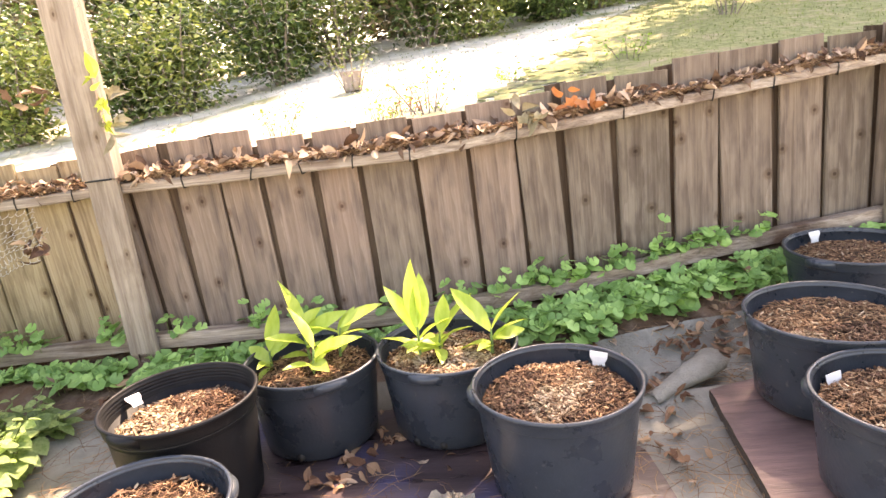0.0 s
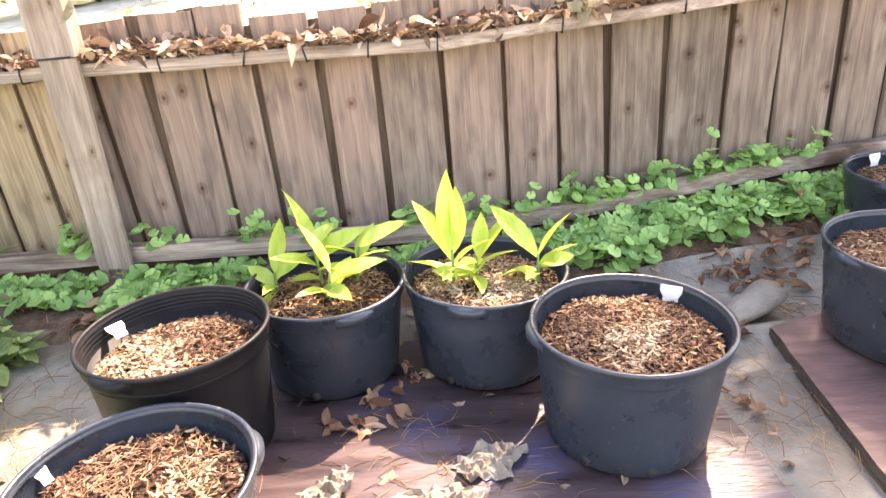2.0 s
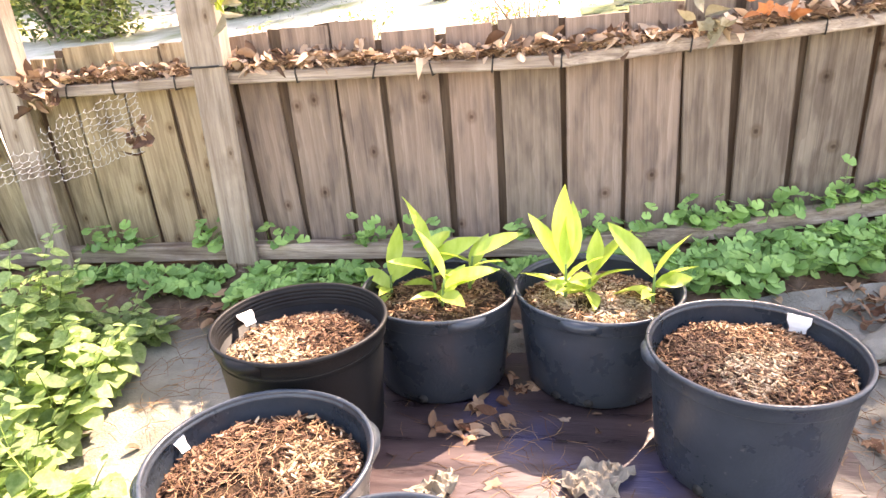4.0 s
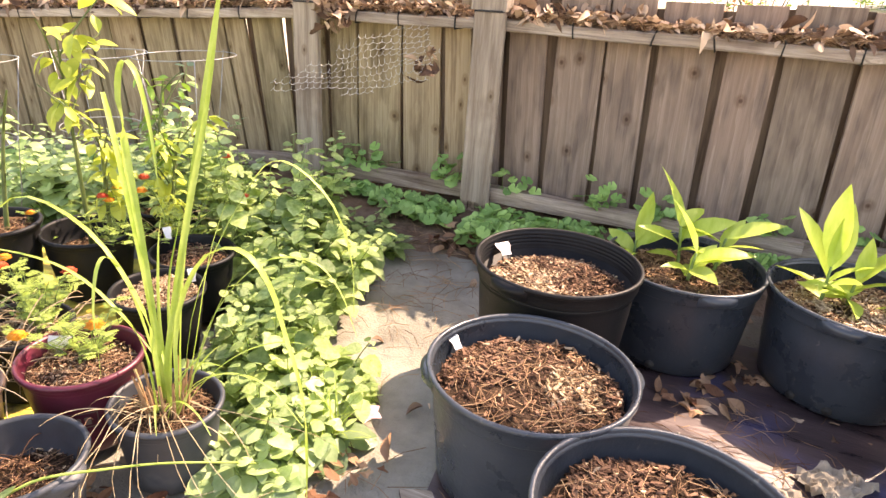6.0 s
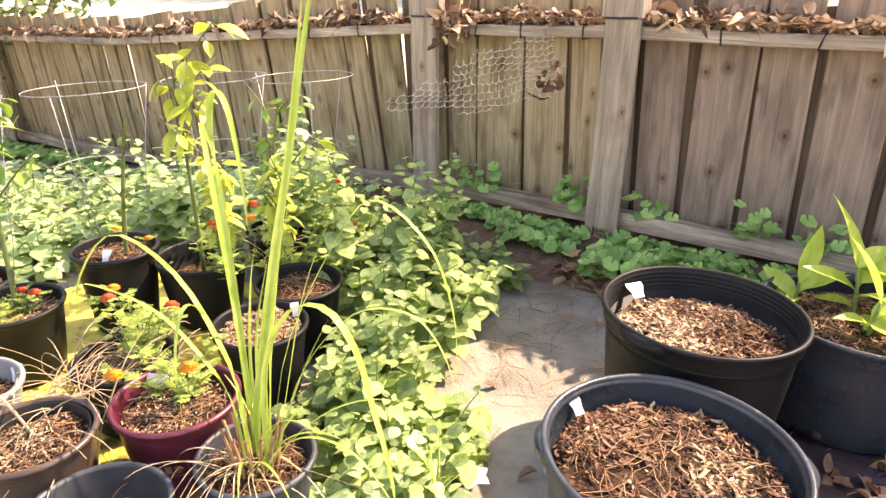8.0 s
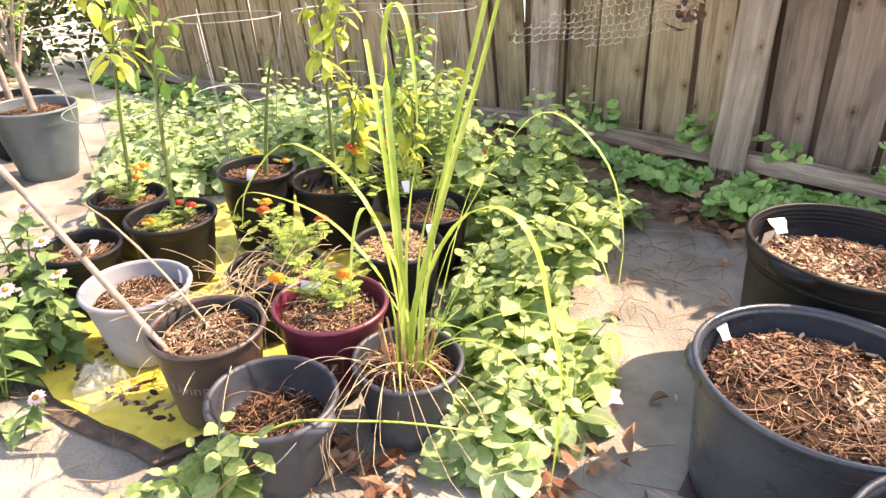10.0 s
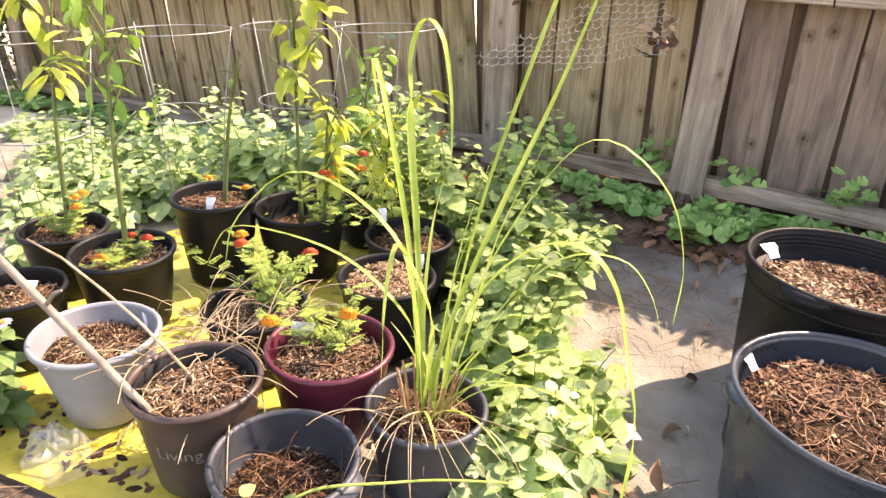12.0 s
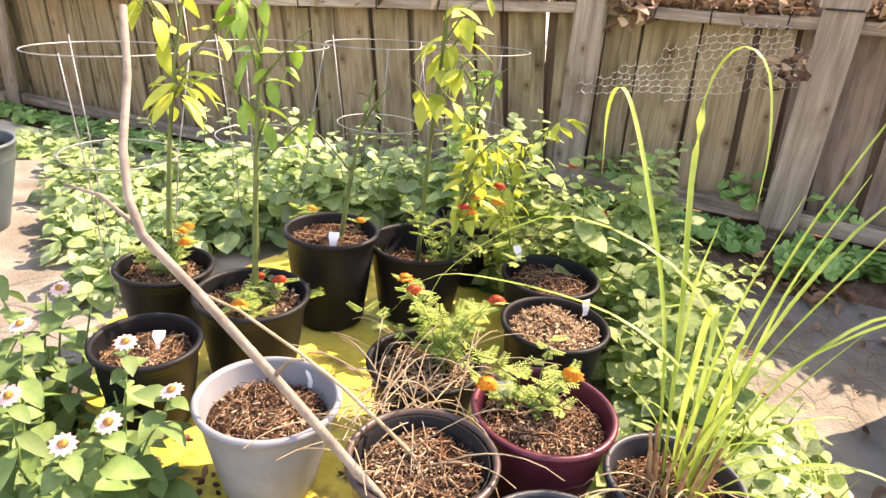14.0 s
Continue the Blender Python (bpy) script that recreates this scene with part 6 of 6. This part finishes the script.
def ivy():
    """Round leaves creeping before the foot rail, with clumps that climb up behind it."""
    for k, (x0, x1, n, wide, clumps) in enumerate(IVY):
        rnd = random.Random(60 + k)
        gl, gs = Geo(), Geo()
        spots = []
        for i in range(n):
            x = rnd.uniform(x0, x1)
            back = rnd.random() ** 0.8
            y = lerp_table(FENCE_Y, x) - 0.05 - wide * back * (0.75 + 0.5 * noise.noise((x * 3, 2.0, k)))
            lo = ground_z(x, y)
            cap = max(0.05, lerp_table(BASE_Z, x) - 0.085 - lo)
            spots.append((x, y, lo, lo + rnd.uniform(0.02, min(0.12, cap)), rnd.uniform(0.02, 0.037)))
        for c in clumps:
            for i in range(rnd.randint(11, 20)):
                x = rnd.gauss(c, 0.05)
                y = lerp_table(FENCE_Y, x) + rnd.uniform(-0.03, 0.06)
                lo = lerp_table(BASE_Z, x)
                spots.append((x, y, lo - 0.02, lo + abs(rnd.gauss(0.02, 0.045)), rnd.uniform(0.018, 0.032)))
        for i, (x, y, lo, z, s) in enumerate(spots):
            az, el = rnd.uniform(3.5, 6.0), rnd.uniform(-0.9, 0.25)
            d = Vector((math.cos(az) * math.cos(el), math.sin(az) * math.cos(el), math.sin(el)))
            ivy_leaf(gl, (x, y, z), d, s, rnd.uniform(-0.6, 0.6))
            if i % 3 == 0:
                tube(gs, [(x, y + 0.01, lo), (x, y, z)], 0.0012, 0.001, 3, 0, False)
        bed = thing("ground_ivy", "bright green ground ivy creeping along the fence foot", "ground cover plant", kind="stuff")
        part("foliage", gl, M_IVY, bed)
        part("stem", gs, M_STEM, bed)


ivy()


def litter_leaf(g, m, size, rnd, slot=0):
    """A dry curled leaf: most are plain and cupped, some lobed."""
    if rnd.random() < 0.65:
        leaf(g, m, size * 2.1, size * rnd.uniform(0.7, 1.3), rnd.uniform(-0.5, 1.3), rnd.uniform(-0.6, 0.9), 6, slot, rnd.uniform(-1.2, 1.2))
        return
    n, pts = 14, [m @ Vector((0, 0, 0))]
    c1, c2 = rnd.uniform(-1.2, 1.8), rnd.uniform(-0.8, 0.9)
    for k in range(n):
        a = 2 * math.pi * k / n
        r = size * (0.85 + 0.22 * math.sin(5 * a + c1) + rnd.uniform(-0.08, 0.08))
        x, y = r * 0.62 * math.cos(a), r * math.sin(a)
        pts.append(m @ Vector((x, y, (c1 * x * x + c2 * y * y) / size)))
    g.add(pts, [(0, k + 1, (k + 1) % n + 1) for k in range(n)], slot)


def rail_litter():
    for k, (x0, x1, n) in enumerate(((-7.0, -4.6, 220), (-4.6, -2.5, 330), (-2.4, -1.65, 150), (-1.5, -0.7, 190), (-0.7, 0.2, 210), (0.2, 1.1, 200), (1.1, 2.05, 200), (2.05, 2.7, 90))):
        rnd = random.Random(80 + k)
        g = Geo()
        for i in range(int(n * 1.5)):
            x = rnd.uniform(x0, x1)
            heap = 0.045 + 0.04 * noise.noise((x * 2.2, 4, 1))
            y = lerp_table(FENCE_Y, x) + rnd.uniform(-0.03, 0.075)
            z = lerp_table(RAIL_Z, x) + 0.05 + rnd.random() * heap
            m = Matrix.Translation((x, y, z)) @ Euler((rnd.gauss(0, 0.45), rnd.gauss(0, 0.45), rnd.uniform(0, 6.28))).to_matrix().to_4x4()
            litter_leaf(g, m, rnd.uniform(0.015, 0.035) * (1.3 if rnd.random() < 0.15 else 1.0), rnd)
        for i in range(int(n * 1.6)):
            x = rnd.uniform(x0, x1)
            y, z, a = lerp_table(FENCE_Y, x) - 0.01 + rnd.uniform(-0.025, 0.05), lerp_table(RAIL_Z, x) + 0.055, rnd.uniform(-0.8, 0.8)
            L = rnd.uniform(0.05, 0.1)
            tube(g, [(x - L * math.cos(a) / 2, y - L * math.sin(a) * 0.3, z + rnd.uniform(0, 0.02)), (x, y, z + 0.02), (x + L * math.cos(a) / 2, y + L * math.sin(a) * 0.3, z + rnd.uniform(-0.02, 0.03))], 0.0012, 0.0008, 3, 1, False)
        tagged(part("leaf_litter", g, [M_DRYLEAF, M_NEEDLE]), "dry brown fallen leaves heaped on the fence rail", "leaf litter", kind="stuff")


rail_litter()


def ground_litter():
    rnd = random.Random(33)
    g = Geo()
    for i in range(260):
        x, y = rnd.uniform(-2.6, 2.2), rnd.uniform(0.4, 2.75)
        z = ground_z(x, y) + 0.022
        m = Matrix.Translation((x, y, z)) @ Euler((rnd.gauss(0, 0.2), rnd.gauss(0, 0.2), rnd.uniform(0, 6.28))).to_matrix().to_4x4()
        litter_leaf(g, m, rnd.uniform(0.006, 0.03), rnd)
    for cx, cy, n in ((-0.43, 2.1, 14), (-0.33, 2.27, 12), (-1.3, 1.12, 12), (-1.25, 1.05, 8), (0.62, 2.03, 9), (0.05, 2.72, 8), (0.5, 2.65, 12), (-1.6, 0.92, 16), (-1.48, 0.9, 10), (-1.2, 1.26, 14), (0.9, 2.75, 30), (1.2, 2.85, 30), (-1.5, 2.6, 24), (-1.35, 2.55, 20), (0.72, 2.5, 10), (1.05, 2.68, 16), (0.66, 2.3, 6), (1.3, 3.0, 16), (-0.52, 1.98, 8)):
        for i in range(n):
            x, y = rnd.gauss(cx, 0.06), rnd.gauss(cy, 0.05)
            m = Matrix.Translation((x, y, ground_z(x, y) + rnd.uniform(0.02, 0.035))) @ Euler((rnd.gauss(0, 0.3), rnd.gauss(0, 0.3), rnd.uniform(0, 6.28))).to_matrix().to_4x4()
            litter_leaf(g, m, rnd.uniform(0.016, 0.042), rnd, 2)
    for i in range(1150):
        if i % 3:
            cx, cy = rnd.choice(((-1.45, 2.3), (-1.5, 2.0), (0.9, 2.7), (1.3, 2.75), (0.6, 2.1), (0.62, 1.98), (0.62, 2.5), (0.85, 2.52), (1.1, 2.62), (-0.2, 1.75), (-0.35, 1.9), (0.75, 1.9), (-1.2, 1.1), (-2.0, 0.45), (-1.55, 2.55)))
            x, y = rnd.gauss(cx, 0.16), rnd.gauss(cy, 0.13)
        else:
            x, y = rnd.uniform(-2.8, 1.8), rnd.uniform(0.3, 2.75)
        a, L = rnd.uniform(0, 6.283), rnd.uniform(0.06, 0.16)
        z = ground_z(x, y) + 0.016
        tube(g, [(x - L / 2 * math.cos(a), y - L / 2 * math.sin(a), z), (x, y, z + rnd.uniform(0.002, 0.012)), (x + L / 2 * math.cos(a + 0.3), y + L / 2 * math.sin(a + 0.3), z)], 0.0011, 0.0008, 3, 1, False)
    tagged(part("leaf_litter", g, [M_DRYLEAF, M_NEEDLE, M_OAK], smooth=False), "fallen brown leaves and pine needles on the patio", "leaf litter", kind="stuff")


ground_litter()


def chicken_wire(name, label, origin, u, v, nu, nv, cell, sag, r, keep, material=None):
    """Hexagonal wire netting spread over u and v; sag(s, t) pushes it off its plane."""
    g = Geo()
    u, v = Vector(u), Vector(v)
    w = u.normalized().cross(v.normalized())

    def at(a, b):
        s, t = a / u.length, b / v.length
        a += cell * 0.45 * noise.noise((s * 6, t * 6, 1.5))
        b += cell * 0.45 * noise.noise((s * 6, t * 6, 8.5))
        return Vector(origin) + u.normalized() * a + v.normalized() * b + w * sag(s, t)
    h = cell * 0.5
    for j in range(nv):
        for i in range(nu):
            x, y = i * cell + (h if j % 2 else 0), j * cell * 0.86
            if not keep(x / u.length, y / v.length):
                continue
            a, b, c, d = (x, y), (x + h, y + cell * 0.25), (x + cell, y), (x + h, y + cell * 0.86 - 0.0)
            tube(g, [at(*a), at(*b), at(*c)], r, n=3, cap=False)
            tube(g, [at(*b), at(x + h, y + cell * 0.62)], r * 1.2, n=3, cap=False)
    tagged(part(name, g, material or M_WIRE), label, "wire netting")


def torn_edge(s, t):
    lo = 0.06 * math.sin(9 * s) + 0.04
    hi = 0.25 + 0.75 * math.sin(min(1.0, s * 1.25) * 1.57) - (0.5 * (s - 0.85) / 0.15 if s > 0.85 else 0.0)
    return lo < t < hi + 0.1 * noise.noise((s * 9, 2.0, 0))


chicken_wire("chicken_wire", "torn piece of chicken wire hanging off the fence post", (-2.32, 2.42, 0.6), (0.68, 0.03, 0.13), (0.03, 0.09, 0.25), 22, 10, 0.032,
             lambda s, t: -0.03 * math.sin(3 * s) + 0.03 * math.sin(7 * s + 5 * t) + 0.03 * noise.noise((s * 5, t * 4, 3.0)), 0.0009, torn_edge, M_WIRE_BRIGHT)
chicken_wire("chicken_wire", "chicken wire stretched above the fence between posts", (-2.5, 2.88, 1.12), (2.7, 0.0, 0.05), (0.0, 0.0, 0.75), 54, 17, 0.05,
             lambda s, t: 0.03 * math.sin(5 * s), 0.0007, lambda s, t: noise.noise((s * 4, t * 3, 6.0)) > -0.3)
g = Geo()
rnd = random.Random(4)
for k in range(16):
    m = Matrix.Translation((-1.65 + rnd.gauss(0, 0.025), 2.48 + rnd.gauss(0, 0.02), 0.81 + rnd.gauss(0, 0.035))) @ Euler((rnd.uniform(0, 6), rnd.uniform(0, 6), rnd.uniform(0, 6))).to_matrix().to_4x4()
    litter_leaf(g, m, rnd.uniform(0.02, 0.035), rnd)
tagged(part("dry_leaf_cluster", g, M_DRYLEAF, smooth=False), "curled dry leaves caught in the chicken wire", "dry leaves", kind="stuff")
for cx, cy, cz, n, m_, lab in ((-1.43, 2.8, 1.34, 10, M_YELLOWLEAF, "dried yellowing leaves hanging on the post"), (-1.41, 2.8, 1.25, 8, M_FADED, "faded curled leaves hanging on the post"), (-1.72, 2.8, 1.36, 8, M_DRYLEAF, "brown curled leaves caught behind the post"), (-2.3, 2.82, 0.93, 40, M_DRYLEAF, "straw and dry leaves hanging off the rail"), (0.52, 2.98, 1.12, 9, M_RUST, "rusty oak leaf spray on the rail"), (0.33, 2.93, 1.07, 13, M_FADED, "drooping faded leaf bunch on the rail")):
    g = Geo()
    for k in range(n):
        m = Matrix.Translation((cx + rnd.gauss(0, 0.04), cy + rnd.gauss(0, 0.02), cz + rnd.gauss(0, 0.045))) @ Euler((rnd.uniform(0, 6), rnd.uniform(0, 6), rnd.uniform(0, 6))).to_matrix().to_4x4()
        litter_leaf(g, m, rnd.uniform(0.025, 0.05), rnd)
    tagged(part("dry_leaf_cluster", g, m_, smooth=False), lab, "dry leaves", kind="stuff")

# ---- yard beyond the fence ----


def shrub(x, y, tall, wide, seed, label, n=3600, material=None, size=0.19):
    rnd = random.Random(seed)
    z = ground_z(x, y)
    plant = thing("shrub", label, "shrub", "shrubs beyond the fence", (x, y, z))
    gt, gl = Geo(), Geo()
    blobs = []
    for k in range(9):
        a = 6.283 * k / 9 + rnd.uniform(-0.3, 0.3)
        pts = arc_points((0.1 * math.cos(a), 0.1 * math.sin(a), -0.1), math.degrees(a), rnd.uniform(5, 35), tall * rnd.uniform(0.6, 1.0), 20, 6)
        tube(gt, pts, 0.014 * tall, 0.004 * tall, 5, 0, False)
        blobs += [(p, wide * rnd.uniform(0.18, 0.36)) for p in pts[1:]]
    for k in range(n):
        c, r = rnd.choice(blobs)
        d = Vector((rnd.gauss(0, 1), rnd.gauss(0, 1), rnd.gauss(0, 0.8))).normalized()
        p = c + d * (r * rnd.random() ** 0.4)
        az = rnd.uniform(0, 6.283)
        q = Vector((math.cos(az), math.sin(az), rnd.uniform(-0.6, 0.6))) + d * 0.5
        if p.z > 0.02:
            leaf(gl, aim(p, q, rnd.uniform(-0.8, 0.8)), size * rnd.uniform(0.6, 1.3), size * rnd.uniform(0.3, 0.6), 0.2, 0.2, 3)
    part("trunk", gt, M_BARK, plant)
    part("foliage", gl, material or M_SHRUB, plant)


rs = random.Random(77)
for k in range(15):
    x = -17 + 1.45 * k + rs.uniform(-0.4, 0.4)
    y = 12.5 + 0.42 * (x + 8) * (1 if x > -8 else 0.1) + rs.uniform(-0.6, 0.6)
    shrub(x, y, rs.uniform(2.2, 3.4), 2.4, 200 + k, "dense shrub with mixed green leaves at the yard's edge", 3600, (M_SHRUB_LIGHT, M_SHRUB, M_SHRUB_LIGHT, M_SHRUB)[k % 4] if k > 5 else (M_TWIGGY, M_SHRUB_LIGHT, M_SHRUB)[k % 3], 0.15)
for k in range(9):
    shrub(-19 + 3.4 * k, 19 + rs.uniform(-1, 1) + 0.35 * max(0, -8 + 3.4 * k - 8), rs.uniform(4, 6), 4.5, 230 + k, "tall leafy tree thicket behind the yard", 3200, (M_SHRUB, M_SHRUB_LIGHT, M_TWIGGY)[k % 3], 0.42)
for k in range(7):
    shrub(-7.7 - 0.4 * (k % 2), 3.2 - 0.95 * k, rs.uniform(1.8, 2.6), 1.7, 250 + k, "dark shrub beyond the end of the fence", 1800, None, 0.12)
for k, (x, y, tall, m) in enumerate(((-1.82, 10.6, 1.0, M_SHRUB_LIGHT), (-0.98, 7.8, 0.55, M_PEPPER), (-0.75, 8.1, 0.6, M_RUST), (-0.5, 8.0, 0.8, M_PEPPER), (0.55, 9.2, 0.4, M_PEPPER), (-2.3, 8.0, 0.6, M_SHRUB_LIGHT), (-3.12, 6.6, 0.65, M_YELLOWLEAF), (-2.1, 7.2, 0.25, M_YELLOWLEAF), (-3.9, 7.3, 0.3, M_YELLOWLEAF), (4.6, 12.5, 1.0, M_SHRUB), (2.2, 9.5, 0.5, M_PEPPER))):
    shrub(x, y, tall, 0.3, 300 + k, "small sapling in the sunny yard", 170, m, 0.06)
for x, y, m, lab in ((-1.82, 10.6, M_POT_TAUPE, "pale grey pot holding a sapling in the yard"), (-3.9, 6.9, M_TERRA, "terracotta pot standing in the yard")):
    small_pot(lab, x, y, 0.34, 0.3, m, seed=40, z=ground_z(x, y), chips=20)


def lawn():
    rnd = random.Random(9)
    g = Geo()
    for k in range(16000):
        d = 0.25 + 13 * rnd.random() ** 1.5
        x = rnd.uniform(-3, 9) + (d * rnd.uniform(-0.4, 0.5))
        y = lerp_table(FENCE_Y, x) + 0.2 + d
        if x < -0.5 + 0.55 * (d - 2.0) + 1.5 * noise.noise((x * 0.7, y * 0.7, 2)):
            if rnd.random() < 0.82:
                continue
        z = ground_z(x, y) - 0.02
        s = 0.02 + 0.006 * d
        for j in range(3):
            a, L = rnd.uniform(0, 6.283), rnd.uniform(0.02, 0.055)
            p = Vector((x + rnd.uniform(-s, s) * 2, y + rnd.uniform(-s, s) * 2, z))
            q = p + Vector((math.cos(a) * L * 0.6, math.sin(a) * L * 0.6, L))
            o = Vector((-math.sin(a), math.cos(a), 0)) * (0.004 + 0.0008 * d)
            g.add([p - o, p + o, q], [(0, 1, 2)])
    tagged(part("grass", g, M_LAWN, smooth=False), "patchy short green grass in the yard", "grass", kind="stuff")


lawn()


def lawn_sheet():
    """Thin turf with a ragged edge over the right-hand side of the yard."""
    g = Geo()
    s = 0.1
    for i in range(240):
        for j in range(170):
            x, d = -6 + s * i, 0.12 + s * j
            y = lerp_table(FENCE_Y, x) + d
            edge = -1.6 + 0.42 * d + 1.3 * noise.noise((x * 0.5, y * 0.5, 2)) + 0.7 * noise.noise((x * 1.7, y * 1.7, 5)) + 0.8 * noise.noise((x * 7, y * 7, 8))
            if x < edge:
                continue
            g.add([(u, v, ground_z(u, v) + 0.004) for u, v in ((x, y), (x + s, y), (x + s, y + s), (x, y + s))], [(0, 1, 2, 3)])
    tagged(part("turf", g, M_TURF), "thin patchy turf over the yard soil", "grass", kind="structure")


lawn_sheet()
g = Geo()
for k in range(5):
    leaf(g, aim((-1.27, 1.45, 0.035), (math.cos(k * 1.26), math.sin(k * 1.26), 0.6)), 0.045, 0.04, 0.3, 0.3, 4)
tagged(part("fallen_flower", g, M_PINK), "wilted pale pink flower lying on the patio", "flower")
g = Geo()
rnd = random.Random(12)
for k in range(46):
    blade(g, arc_points((-1.33 + rnd.gauss(0, 0.02), 1.33 + rnd.gauss(0, 0.02), 0.012), rnd.uniform(0, 360), rnd.uniform(5, 50), rnd.uniform(0.08, 0.2), rnd.uniform(20, 90), 6), 0.003)
tagged(part("grass_tuft", g, M_GRASS), "small tuft of thin green grass", "grass tuft")


def shade_tree(x, y, tall, crown, seed, n, size, label):
    """A broad tree out of view, added so its crown throws the dappled shade."""
    rnd = random.Random(seed)
    z = ground_z(x, y)
    tree = thing("tree", label, "tree", "shade trees", (x, y, z))
    gt, gl = Geo(), Geo()
    trunk = arc_points((0, 0, -0.1), rnd.uniform(0, 360), 2, tall * 0.6, 4, 8)
    tube(gt, trunk, 0.22, 0.12, 10, 0, False)
    centres = []
    for k in range(11):
        b = arc_points(trunk[5 + k % 4], 33 * k + rnd.uniform(-12, 12), rnd.uniform(25, 65), crown * rnd.uniform(0.6, 1.05), 18, 7)
        tube(gt, b, 0.08, 0.015, 6, 0, False)
        for j in range(3, 8):
            centres.append((b[j], crown * 0.24))
            for i in range(2):
                c = arc_points(b[j], rnd.uniform(0, 360), rnd.uniform(30, 90), crown * 0.3, 15, 4)
                tube(gt, c, 0.02, 0.005, 4, 0, False)
                centres.append((c[-1], crown * 0.18))
    for k in range(n):
        c, r = rnd.choice(centres)
        p = c + Vector((rnd.gauss(0, 1), rnd.gauss(0, 1), rnd.gauss(0, 0.7))) * (r * 0.55)
        az = rnd.uniform(0, 6.283)
        leaf(gl, aim(p, (math.cos(az), math.sin(az), rnd.uniform(-0.5, 0.3)), rnd.uniform(-0.7, 0.7)), size * rnd.uniform(0.7, 1.3), size * rnd.uniform(0.5, 0.7), 0.15, 0.2, 3)
    part("trunk", gt, M_BARK, tree)
    part("foliage", gl, M_SHRUB, tree)


shade_tree(8.0, 14.6, 22.0, 3.3, 5, 1600, 0.3, "tall leafy tree in the yard shading the patio")
shade_tree(9.6, 19.5, 17.0, 4.6, 6, 4200, 0.36, "tall broad tree shading the lawn")
